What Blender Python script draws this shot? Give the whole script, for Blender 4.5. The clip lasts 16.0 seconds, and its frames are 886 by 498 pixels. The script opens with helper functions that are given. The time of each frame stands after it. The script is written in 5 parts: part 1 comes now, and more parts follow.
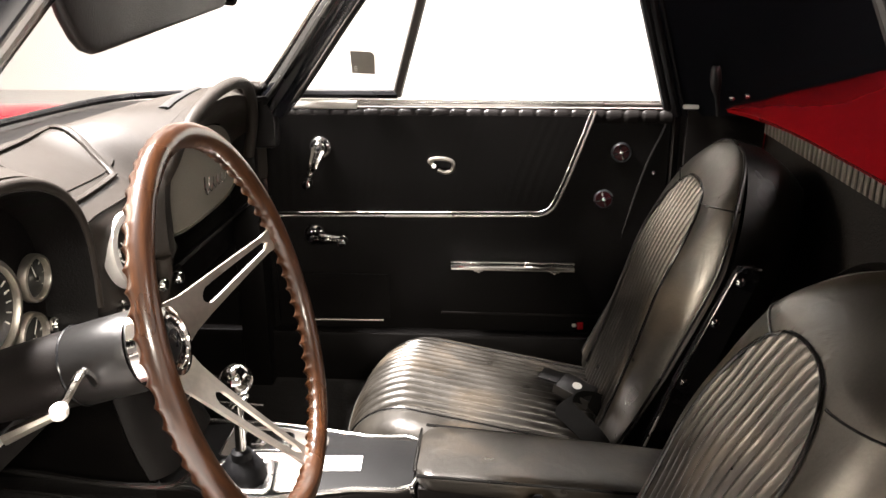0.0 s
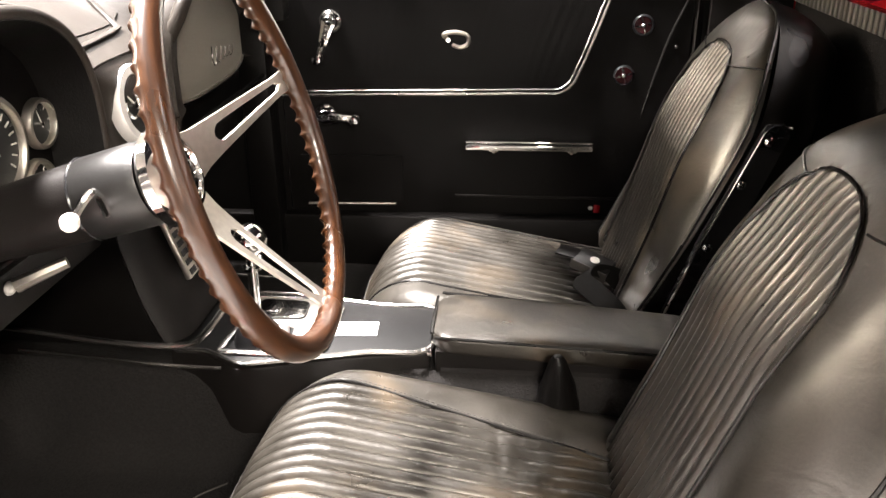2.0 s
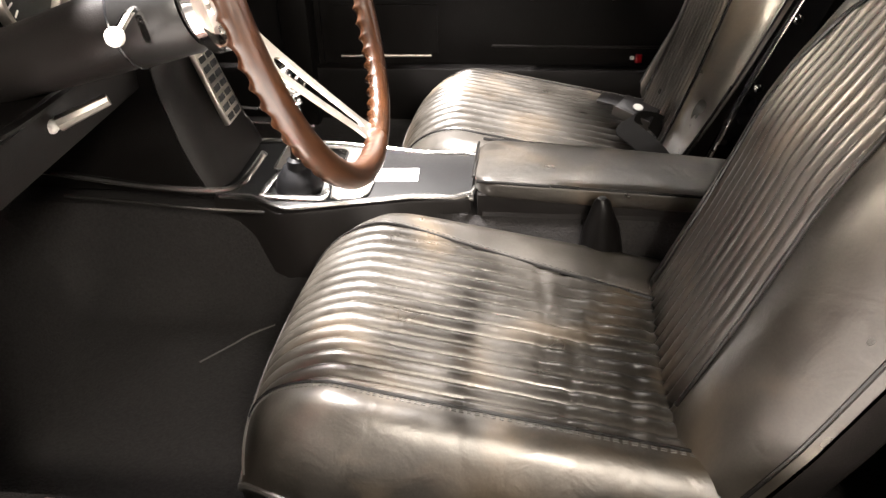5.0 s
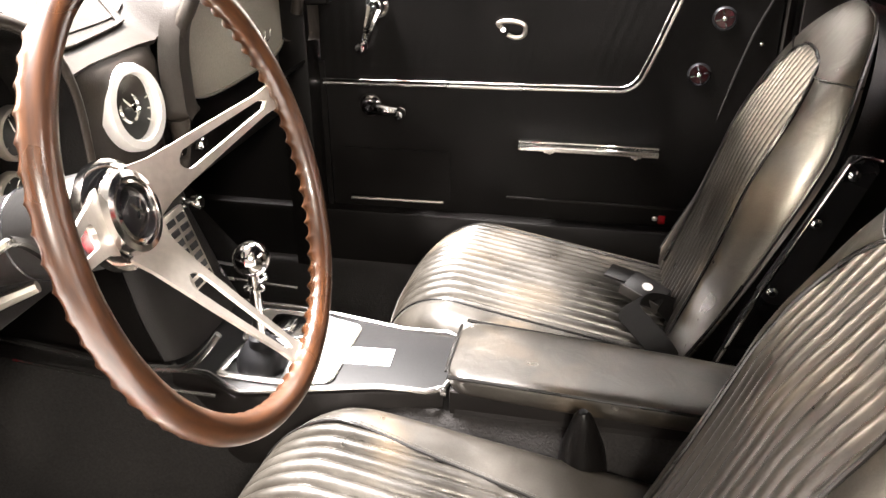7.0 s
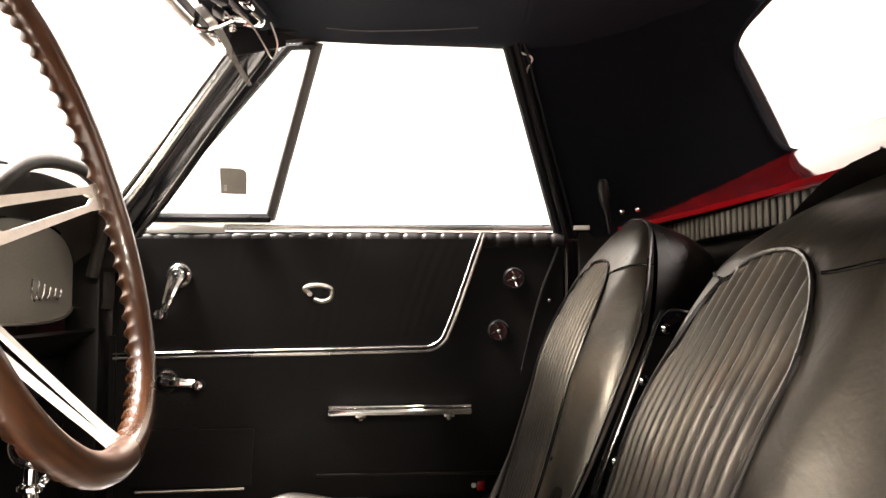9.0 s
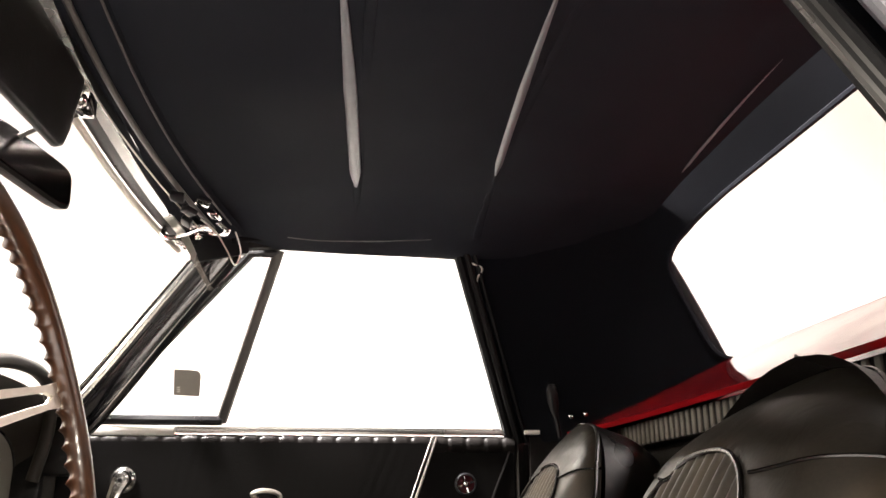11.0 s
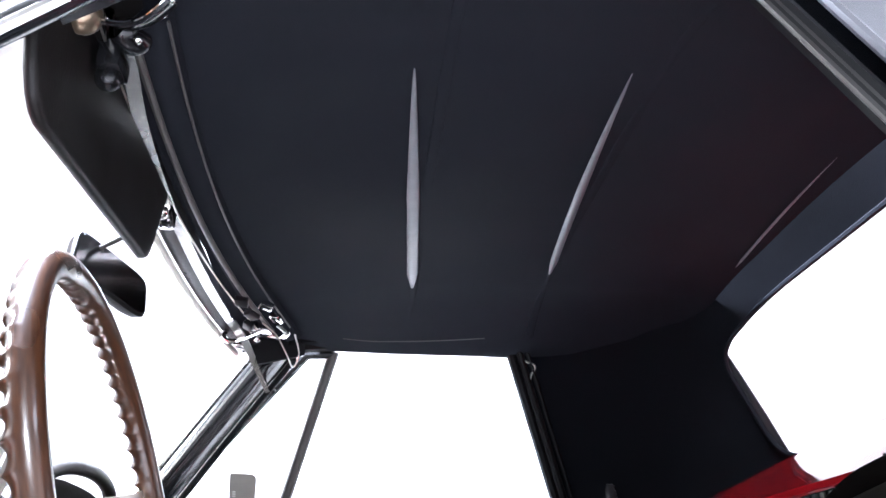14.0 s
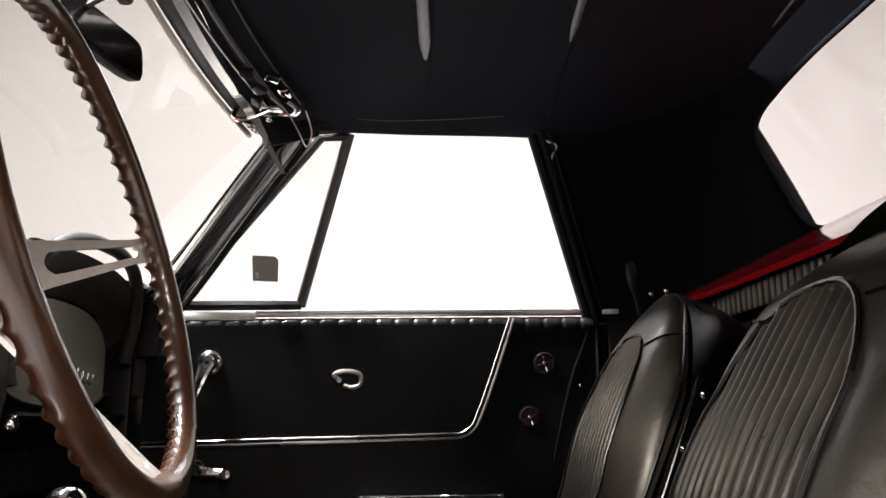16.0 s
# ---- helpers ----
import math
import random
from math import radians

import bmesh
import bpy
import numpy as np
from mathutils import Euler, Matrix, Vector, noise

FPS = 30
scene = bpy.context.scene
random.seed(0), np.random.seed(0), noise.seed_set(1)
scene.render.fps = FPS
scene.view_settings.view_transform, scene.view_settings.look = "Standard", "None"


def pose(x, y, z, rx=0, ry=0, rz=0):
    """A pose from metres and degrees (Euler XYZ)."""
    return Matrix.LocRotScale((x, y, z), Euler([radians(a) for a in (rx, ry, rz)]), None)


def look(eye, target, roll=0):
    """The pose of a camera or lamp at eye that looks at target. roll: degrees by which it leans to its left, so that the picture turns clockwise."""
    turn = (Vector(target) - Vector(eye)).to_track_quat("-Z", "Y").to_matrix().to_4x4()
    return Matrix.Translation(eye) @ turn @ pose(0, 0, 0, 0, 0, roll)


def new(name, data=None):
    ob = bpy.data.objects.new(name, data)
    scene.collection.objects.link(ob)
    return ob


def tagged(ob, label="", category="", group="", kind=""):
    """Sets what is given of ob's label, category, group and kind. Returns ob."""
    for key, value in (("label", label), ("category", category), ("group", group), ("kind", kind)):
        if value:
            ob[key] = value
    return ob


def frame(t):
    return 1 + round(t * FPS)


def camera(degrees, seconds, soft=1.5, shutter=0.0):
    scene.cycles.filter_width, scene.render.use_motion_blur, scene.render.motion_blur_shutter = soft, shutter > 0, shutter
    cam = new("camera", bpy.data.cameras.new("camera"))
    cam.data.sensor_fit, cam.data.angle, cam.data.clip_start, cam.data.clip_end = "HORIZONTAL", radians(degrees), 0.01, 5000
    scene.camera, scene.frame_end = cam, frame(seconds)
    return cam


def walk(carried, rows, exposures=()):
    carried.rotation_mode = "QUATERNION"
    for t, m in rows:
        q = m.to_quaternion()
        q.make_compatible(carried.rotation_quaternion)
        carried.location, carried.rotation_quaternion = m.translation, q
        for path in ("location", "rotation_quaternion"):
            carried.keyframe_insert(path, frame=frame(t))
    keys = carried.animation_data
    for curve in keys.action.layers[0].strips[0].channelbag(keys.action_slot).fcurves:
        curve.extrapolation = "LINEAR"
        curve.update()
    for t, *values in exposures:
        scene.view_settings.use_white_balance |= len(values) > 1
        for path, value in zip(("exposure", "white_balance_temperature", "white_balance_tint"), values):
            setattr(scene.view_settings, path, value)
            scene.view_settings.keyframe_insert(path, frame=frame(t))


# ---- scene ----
cam = camera(56.4, 16.0)
PATH = [
    (0, (0.122, 0.1, 1.075), (-0.025, 1.991, 0.441), -0.3),
    (0.5, (0.11, 0.109, 1.041), (-0.038, 1.993, 0.386), -0.5),
    (1, (0.107, 0.111, 1.016), (-0.043, 1.981, 0.324), -0.5),
    (1.5, (0.108, 0.106, 0.99), (-0.045, 1.958, 0.25), -0.4),
    (2, (0.106, 0.098, 0.975), (-0.054, 1.921, 0.169), -0.5),
    (2.5, (0.102, 0.093, 0.96), (-0.067, 1.886, 0.089), -0.8),
    (3, (0.094, 0.091, 0.94), (-0.088, 1.847, 0.001), -1.2),
    (3.5, (0.089, 0.081, 0.931), (-0.106, 1.804, -0.066), -1.5),
    (3.7, (0.083, 0.075, 0.926), (-0.115, 1.785, -0.091), -1.5),
    (5.8, (0.084, 0.118, 0.933), (-0.14, 1.791, -0.139), -1.9),
    (6, (0.1, 0.145, 0.956), (-0.133, 1.827, -0.101), -1.3),
    (6.5, (0.157, 0.226, 0.984), (-0.153, 1.945, 0.009), -0.6),
    (7, (0.181, 0.267, 1.002), (-0.19, 2.021, 0.115), -0.5),
    (7.5, (0.149, 0.279, 0.904), (-0.144, 2.125, 0.193), -1.0),
    (8, (0.12, 0.288, 0.768), (0.045, 2.246, 0.368), 0.0),
    (8.5, (0.115, 0.264, 0.679), (0.178, 2.262, 0.597), 0.5),
    (9, (0.11, 0.235, 0.668), (0.253, 2.227, 0.788), -0.2),
    (9.2, (0.118, 0.236, 0.652), (0.28, 2.22, 0.843), -0.9),
    (9.5, (0.114, 0.24, 0.669), (0.314, 2.213, 0.928), -0.2),
    (10, (0.106, 0.223, 0.668), (0.362, 2.163, 1.079), 0.1),
    (10.2, (0.11, 0.213, 0.665), (0.365, 2.143, 1.121), 0.2),
    (12.3, (0.079, 0.171, 0.656), (0.308, 2.01, 1.409), -0.8),
    (12.5, (0.066, 0.169, 0.666), (0.301, 2.002, 1.431), -0.8),
    (13, (0.06, 0.159, 0.673), (0.278, 1.97, 1.493), -0.5),
    (13.4, (0.069, 0.146, 0.667), (0.254, 1.947, 1.518), -0.2),
    (13.5, (0.047, 0.162, 0.675), (0.255, 1.962, 1.521), -0.6),
    (14, (0.055, 0.169, 0.66), (0.228, 1.987, 1.477), -0.6),
    (14.5, (0.065, 0.184, 0.644), (0.228, 2.033, 1.39), -0.7),
    (15, (0.056, 0.207, 0.63), (0.233, 2.091, 1.279), -1.0),
    (15.5, (0.077, 0.215, 0.614), (0.213, 2.131, 1.17), -0.8),
    (16, (0.091, 0.234, 0.599), (0.187, 2.19, 1.006), -0.7),
]
EXPOSURES = [(0, -0.35, 6500, 10), (1.5, -0.1, 6500, 10), (2.5, 0.3, 6400, 10), (3.5, 0.4, 6300, 10), (6, 0.6, 6500, 10), (7, 0.75, 6400, 10), (8, 0.5, 6500, 10), (8.5, 0.3, 6700, 10), (9, 0.0, 6700, 10), (10.2, -0.1, 6600, 10),
             (12.4, -0.35, 5800, 10), (13.4, 0.3, 5000, 10), (14.5, 0.05, 5500, 10), (15.2, -0.55, 6200, 10), (15.6, -0.8, 6200, 10), (16, -1.25, 6000, 10)]
walk(cam, [(t, look(eye, target, roll)) for t, eye, target, roll in PATH], EXPOSURES)

# ---------------------------------------------------------------- world, light
CY = 1.23                                  # the car's centre line
world = bpy.data.worlds.new("world")
scene.world = world
world.use_nodes = True
wbg = world.node_tree.nodes["Background"]
wbg.inputs[0].default_value = (1.0, 0.97, 0.93, 1)
wbg.inputs[1].default_value = 0.1


def area(name, loc, target, sx, sy, watts, colour=(1.0, 0.93, 0.895)):
    la = bpy.data.lights.new(name, "AREA")
    la.shape, la.size, la.size_y, la.energy, la.color = "RECTANGLE", sx, sy, watts, colour
    ob = new(name, la)
    ob.matrix_world = look(loc, target)
    return ob


# ---------------------------------------------------------------- materials
def material(name, colour, rough=0.5, metal=0.0, scale=60.0, vary=0.25, bump=0.15, detail=4.0, coarse=4.0, rvary=0.12, spec=0.5, coat=0.0, wrinkle=0.0):
    m = bpy.data.materials.new(name)
    m.use_nodes = True
    nt = m.node_tree
    b = nt.nodes["Principled BSDF"]
    tc = nt.nodes.new("ShaderNodeTexCoord")
    n1, n2 = nt.nodes.new("ShaderNodeTexNoise"), nt.nodes.new("ShaderNodeTexNoise")
    n1.inputs["Scale"].default_value, n1.inputs["Detail"].default_value = scale, detail
    n2.inputs["Scale"].default_value, n2.inputs["Detail"].default_value = coarse, 3.0
    for n in (n1, n2):
        nt.links.new(tc.outputs["Object"], n.inputs["Vector"])
    add = nt.nodes.new("ShaderNodeMath")
    add.operation = "ADD"
    nt.links.new(n1.outputs["Fac"], add.inputs[0])
    nt.links.new(n2.outputs["Fac"], add.inputs[1])
    ramp = nt.nodes.new("ShaderNodeMapRange")
    ramp.inputs["From Min"].default_value, ramp.inputs["From Max"].default_value = 0.6, 1.4
    ramp.inputs["To Min"].default_value, ramp.inputs["To Max"].default_value = 1 - vary, 1 + vary
    nt.links.new(add.outputs[0], ramp.inputs["Value"])
    mix = nt.nodes.new("ShaderNodeVectorMath")
    mix.operation = "SCALE"
    mix.inputs[0].default_value = colour
    nt.links.new(ramp.outputs[0], mix.inputs["Scale"])
    nt.links.new(mix.outputs[0], b.inputs["Base Color"])
    rr = nt.nodes.new("ShaderNodeMapRange")
    rr.inputs["From Min"].default_value, rr.inputs["From Max"].default_value = 0.3, 0.7
    rr.inputs["To Min"].default_value, rr.inputs["To Max"].default_value = max(0.02, rough - rvary), min(1, rough + rvary)
    nt.links.new(n2.outputs["Fac"], rr.inputs["Value"])
    nt.links.new(rr.outputs[0], b.inputs["Roughness"])
    b.inputs["Metallic"].default_value = metal
    b.inputs["Specular IOR Level"].default_value = spec
    b.inputs["Coat Weight"].default_value = coat
    b.inputs["Coat Roughness"].default_value = 0.05
    if bump:
        bp = nt.nodes.new("ShaderNodeBump")
        bp.inputs["Strength"].default_value, bp.inputs["Distance"].default_value = bump, 0.002
        nt.links.new(n1.outputs["Fac"], bp.inputs["Height"])
        nt.links.new(bp.outputs[0], b.inputs["Normal"])
        if wrinkle:
            n3 = nt.nodes.new("ShaderNodeTexNoise")
            n3.inputs["Scale"].default_value, n3.inputs["Detail"].default_value, n3.inputs["Distortion"].default_value = 22.0, 3.0, 1.2
            nt.links.new(tc.outputs["Object"], n3.inputs["Vector"])
            b2 = nt.nodes.new("ShaderNodeBump")
            b2.inputs["Strength"].default_value, b2.inputs["Distance"].default_value = wrinkle, 0.012
            nt.links.new(n3.outputs["Fac"], b2.inputs["Height"])
            nt.links.new(b2.outputs[0], bp.inputs["Normal"])
    return m


def wood_material():
    m = material("teak_rim", (0.20, 0.075, 0.032), 0.3, 0, 20, 0.2, 0.05, coat=0.4)
    nt = m.node_tree
    b = nt.nodes["Principled BSDF"]
    tc = nt.nodes.new("ShaderNodeTexCoord")
    mp = nt.nodes.new("ShaderNodeMapping")
    mp.inputs["Scale"].default_value = (24, 4, 24)
    ns = nt.nodes.new("ShaderNodeTexNoise")
    ns.inputs["Scale"].default_value, ns.inputs["Detail"].default_value = 1.6, 6
    cr = nt.nodes.new("ShaderNodeValToRGB")
    cr.color_ramp.elements[0].position, cr.color_ramp.elements[0].color = 0.3, (0.020, 0.0082, 0.0040, 1)
    cr.color_ramp.elements[1].position, cr.color_ramp.elements[1].color = 0.72, (0.056, 0.0215, 0.0080, 1)
    nt.links.new(tc.outputs["UV"], mp.inputs[0])
    nt.links.new(mp.outputs[0], ns.inputs["Vector"])
    nt.links.new(ns.outputs["Fac"], cr.inputs[0])
    nt.links.new(cr.outputs[0], b.inputs["Base Color"])
    return m


def glass_material(name, tint=(1, 1, 1), gloss=1.0, rough=0.0):
    m = bpy.data.materials.new(name)
    m.use_nodes = True
    nt = m.node_tree
    nt.nodes.remove(nt.nodes["Principled BSDF"])
    tr, gl, mx, fr = (nt.nodes.new("ShaderNode" + k) for k in ("BsdfTransparent", "BsdfGlossy", "MixShader", "LayerWeight"))
    tr.inputs[0].default_value = (*tint, 1)
    gl.inputs["Roughness"].default_value = rough
    gl.inputs[0].default_value = (gloss, gloss, gloss, 1)
    pw = nt.nodes.new("ShaderNodeMapRange")
    pw.interpolation_type = "SMOOTHERSTEP"
    pw.inputs["From Min"].default_value, pw.inputs["To Min"].default_value, pw.inputs["To Max"].default_value = 0.35, 0.04, 0.45
    nt.links.new(fr.outputs["Facing"], pw.inputs["Value"])
    nt.links.new(pw.outputs[0], mx.inputs[0])
    nt.links.new(tr.outputs[0], mx.inputs[1])
    nt.links.new(gl.outputs[0], mx.inputs[2])
    nt.links.new(mx.outputs[0], nt.nodes["Material Output"].inputs[0])
    return m


LEATHER = material("black_leather", (0.0140, 0.0122, 0.0095), 0.36, 0, 330, 0.75, 0.07, coarse=13, rvary=0.09, spec=0.80, wrinkle=0.085)


def wear(m, colour, scale, low, high):
    """Rubs patches of a paler tone into a leather."""
    nt = m.node_tree
    b = nt.nodes["Principled BSDF"]
    tc, ns, mr, mx = (nt.nodes.new("ShaderNode" + k) for k in ("TexCoord", "TexNoise", "MapRange", "Mix"))
    ns.inputs["Scale"].default_value, ns.inputs["Detail"].default_value, ns.inputs["Distortion"].default_value = scale, 5.0, 0.6
    mr.inputs["From Min"].default_value, mr.inputs["From Max"].default_value = low, high
    mx.data_type = "RGBA"
    base = b.inputs["Base Color"].links[0].from_socket
    nt.links.new(tc.outputs["Object"], ns.inputs["Vector"])
    nt.links.new(ns.outputs["Fac"], mr.inputs["Value"])
    nt.links.new(mr.outputs[0], mx.inputs["Factor"])
    nt.links.new(base, mx.inputs[6])
    mx.inputs[7].default_value = (*colour, 1)
    nt.links.new(mx.outputs[2], b.inputs["Base Color"])


wear(LEATHER, (0.055, 0.042, 0.028), 7.0, 0.50, 0.72)
LEATHER.node_tree.nodes["Principled BSDF"].inputs["Specular Tint"].default_value = (1.0, 0.96, 0.91, 1)
VINYL = material("black_vinyl", (0.0085, 0.0075, 0.0070), 0.38, 0, 520, 0.25, 0.2, coarse=6, spec=0.15)
DASHPAD = material("dash_vinyl", (0.020, 0.0160, 0.0125), 0.50, 0, 480, 0.35, 0.2, coarse=9, spec=0.24)
DOORV = material("door_vinyl", (0.0032, 0.0028, 0.0026), 0.42, 0, 420, 0.3, 0.25, coarse=5, spec=0.12)
PIPING = material("black_piping", (0.007, 0.0065, 0.006), 0.28, 0, 300, 0.2, 0.05, spec=0.5)
EDGEPIPE = material("worn_piping", (0.06, 0.056, 0.05), 0.3, 0, 300, 0.2, 0.05, spec=0.7)
STITCH = material("seam_thread", (0.05, 0.047, 0.042), 0.6, 0, 300, 0.2, 0.1)
CARPET = material("black_carpet", (0.014, 0.013, 0.0125), 0.95, 0, 260, 0.5, 1.0, rvary=0.03, spec=0.15)
CLOTH = material("black_top_cloth", (0.0095, 0.0105, 0.0143), 0.8, 0, 700, 0.25, 0.4, coarse=3, spec=0.08)
BOWM = material("painted_bow", (0.13, 0.133, 0.145), 0.38, 0.0, 60, 0.15, 0.05)
CHROME = material("chrome", (0.78, 0.77, 0.75), 0.10, 1.0, 80, 0.08, 0.02, rvary=0.05)
STEEL = material("brushed_steel", (0.62, 0.58, 0.52), 0.36, 1.0, 140, 0.12, 0.08, rvary=0.06)
BLACKMETAL = material("black_painted_metal", (0.010, 0.010, 0.011), 0.26, 0, 60, 0.2, 0.05, spec=0.35)
RUBBER = material("black_rubber", (0.007, 0.007, 0.0075), 0.45, 0, 120, 0.25, 0.15, spec=0.07)
RED = material("red_paint", (0.27, 0.007, 0.011), 0.16, 0, 12, 0.06, 0.0, spec=0.3, coat=0.25)
REDLENS = material("red_reflector", (0.045, 0.006, 0.009), 0.12, 0, 300, 0.2, 0.2)
WHITELABEL = material("paper_label", (0.78, 0.76, 0.72), 0.6, 0, 40, 0.05, 0.02)
DIALFACE = material("black_dial", (0.012, 0.012, 0.012), 0.5, 0, 60, 0.2, 0.02)
DIALMARK = material("dial_marks", (0.65, 0.63, 0.58), 0.6, 0, 60, 0.05, 0.0)
KNOBW = material("ivory_knob", (0.75, 0.73, 0.68), 0.3, 0, 60, 0.05, 0.02)
STICKER = material("window_sticker", (0.34, 0.32, 0.28), 0.7, 0, 30, 0.15, 0.02)
WALLM = material("white_wall_paint", (0.84, 0.82, 0.79), 0.8, 0, 30, 0.03, 0.05, coarse=0.6)
# grey for the unseen surfaces, so that less light bounces into the cabin
DIMWALL = material("dimmed_unseen_wall", (0.20, 0.195, 0.19), 0.85, 0, 30, 0.06, 0.05, coarse=0.6)
FLOORM = material("showroom_floor", (0.50, 0.485, 0.465), 0.35, 0, 14, 0.12, 0.03, coarse=0.8)
WOOD = wood_material()
# lit copy of the black top cloth: lamplight is put into the paler grey
LITCLOTH = material("grey_lit_top_cloth", (0.060, 0.060, 0.068), 0.5, 0, 900, 0.15, 0.12, coarse=8, spec=0.4)
TRIM = material("bright_trim", (0.80, 0.78, 0.75), 0.24, 1.0, 90, 0.1, 0.03, rvary=0.06)
GLASS = glass_material("clear_glass", (0.97, 0.98, 0.97))
VINYLPANE = glass_material("clear_vinyl_pane", (0.93, 0.90, 0.90), 0.8, 0.08)


# ---------------------------------------------------------------- mesh helpers
def V(*a):
    return Vector(a)


def mesh_of(name, bm, mat, smooth=True, angle=40):
    bmesh.ops.recalc_face_normals(bm, faces=bm.faces[:])
    me = bpy.data.meshes.new(name)
    if smooth:
        lim = radians(angle)
        for f in bm.faces:
            f.smooth = True
        for e in bm.edges:
            if len(e.link_faces) == 2 and e.calc_face_angle(0) > lim:
                e.smooth = False
    bm.to_mesh(me)
    bm.free()
    me.materials.append(mat)
    return me


def part(name, bm, mat, parent, label="", smooth=True, angle=40):
    ob = new(name, mesh_of(name, bm, mat, smooth, angle))
    ob.parent = parent
    if label:
        ob["label"] = label
    return ob


def thing(name, label, category, loc=(0, 0, 0), group="", kind=""):
    ob = new(name)
    ob.location = loc
    ob.empty_display_size = 0.05
    bpy.context.view_layer.update()
    return tagged(ob, label, category, group, kind)


def solo(name, bm, mat, label, category, group="", kind="", smooth=True, angle=40):
    return tagged(new(name, mesh_of(name, bm, mat, smooth, angle)), label, category, group, kind)


def shift(bm, loc):
    bmesh.ops.translate(bm, vec=Vector(loc), verts=bm.verts[:])
    return bm


def turn(bm, m):
    bmesh.ops.transform(bm, matrix=m, verts=bm.verts[:])
    return bm


def join(*bms):
    out = bms[0]
    for b in bms[1:]:
        me = bpy.data.meshes.new("tmp")
        b.to_mesh(me)
        out.from_mesh(me)
        b.free()
        bpy.data.meshes.remove(me)
    return out


def box(x0, x1, y0, y1, z0, z1, bevel=0.0, seg=2):
    bm = bmesh.new()
    bmesh.ops.create_cube(bm, size=1)
    for v in bm.verts:
        v.co = V((x0 + x1) / 2 + v.co.x * (x1 - x0), (y0 + y1) / 2 + v.co.y * (y1 - y0), (z0 + z1) / 2 + v.co.z * (z1 - z0))
    if bevel:
        bmesh.ops.bevel(bm, geom=bm.edges[:], offset=bevel, segments=seg, affect="EDGES", profile=0.5)
    return bm


def slab(outline, z0, z1, bevel=0.0, seg=2):
    """A plan outline of (x, y) raised from z0 to z1."""
    bm = bmesh.new()
    f = bm.faces.new([bm.verts.new((x, y, z0)) for x, y in outline])
    ext = bmesh.ops.extrude_face_region(bm, geom=[f])
    vs = [g for g in ext["geom"] if isinstance(g, bmesh.types.BMVert)]
    for v in vs:
        v.co.z = z1
    if bevel:
        top = [e for e in bm.edges if all(abs(v.co.z - z1) < 1e-6 for v in e.verts)]
        bmesh.ops.bevel(bm, geom=top, offset=bevel, segments=seg, affect="EDGES", profile=0.5)
    return bm


def lathe(profile, seg=32, axis=None, at=(0, 0, 0)):
    """A profile of (radius, height) turned round z, then laid along axis."""
    bm = bmesh.new()
    rings = []
    for r, h in profile:
        if r < 1e-6:
            rings.append([bm.verts.new((0, 0, h))])
        else:
            rings.append([bm.verts.new((r * math.cos(2 * math.pi * k / seg), r * math.sin(2 * math.pi * k / seg), h)) for k in range(seg)])
    for a, b in zip(rings, rings[1:]):
        for k in range(seg):
            q = [a[k % len(a)], a[(k + 1) % len(a)], b[(k + 1) % len(b)], b[k % len(b)]]
            q = list(dict.fromkeys(q))
            if len(q) > 2:
                bm.faces.new(q)
    if axis is not None:
        turn(bm, Vector(axis).to_track_quat("Z", "Y").to_matrix().to_4x4())
    return shift(bm, at)


def ball(r, at, seg=20):
    n = seg // 2
    return lathe([(r * math.sin(math.pi * k / n), -r * math.cos(math.pi * k / n)) for k in range(n + 1)], seg, None, at)


def tube(pts, radius, seg=8, closed=False, squash=None, uv=False):
    """A tube along points; radius is a number or a function of the step's share of the way. squash: (normal, factor)."""
    pts = [Vector(p) for p in pts]
    n = len(pts)
    bm = bmesh.new()
    rings = []
    ref = None
    for i, p in enumerate(pts):
        if closed:
            d = pts[(i + 1) % n] - pts[i - 1]
        else:
            d = pts[min(i + 1, n - 1)] - pts[max(i - 1, 0)]
        d.normalize()
        if ref is None:
            ref = d.orthogonal().normalized()
        ref = (ref - d * ref.dot(d)).normalized()
        s = d.cross(ref)
        r = radius(i / max(1, n - 1)) if callable(radius) else radius
        ring = []
        for k in range(seg):
            a = 2 * math.pi * k / seg
            o = ref * math.cos(a) * r + s * math.sin(a) * r
            if squash:
                nn = Vector(squash[0])
                o -= nn * o.dot(nn) * (1 - squash[1])
            ring.append(bm.verts.new(p + o))
        rings.append(ring)
    pairs = list(zip(rings, rings[1:])) + ([(rings[-1], rings[0])] if closed else [])
    for a, b in pairs:
        for k in range(seg):
            bm.faces.new((a[k], a[(k + 1) % seg], b[(k + 1) % seg], b[k]))
    if not closed:
        bm.faces.new(rings[0][::-1])
        bm.faces.new(rings[-1])
    return bm


def smooth_path(pts, steps=8, closed=False):
    """A Catmull-Rom curve through points."""
    pts = [Vector(p) for p in pts]
    n = len(pts)
    out = []
    for i in range(n if closed else n - 1):
        p0, p1 = (pts[i - 1] if closed or i else pts[0]), pts[i]
        p2, p3 = pts[(i + 1) % n], pts[(i + 2) % n] if closed or i + 2 < n else pts[-1]
        for k in range(steps):
            t = k / steps
            out.append(0.5 * (2 * p1 + (p2 - p0) * t + (2 * p0 - 5 * p1 + 4 * p2 - p3) * t * t + (3 * p1 - p0 - 3 * p2 + p3) * t**3))
    if not closed:
        out.append(pts[-1])
    return out


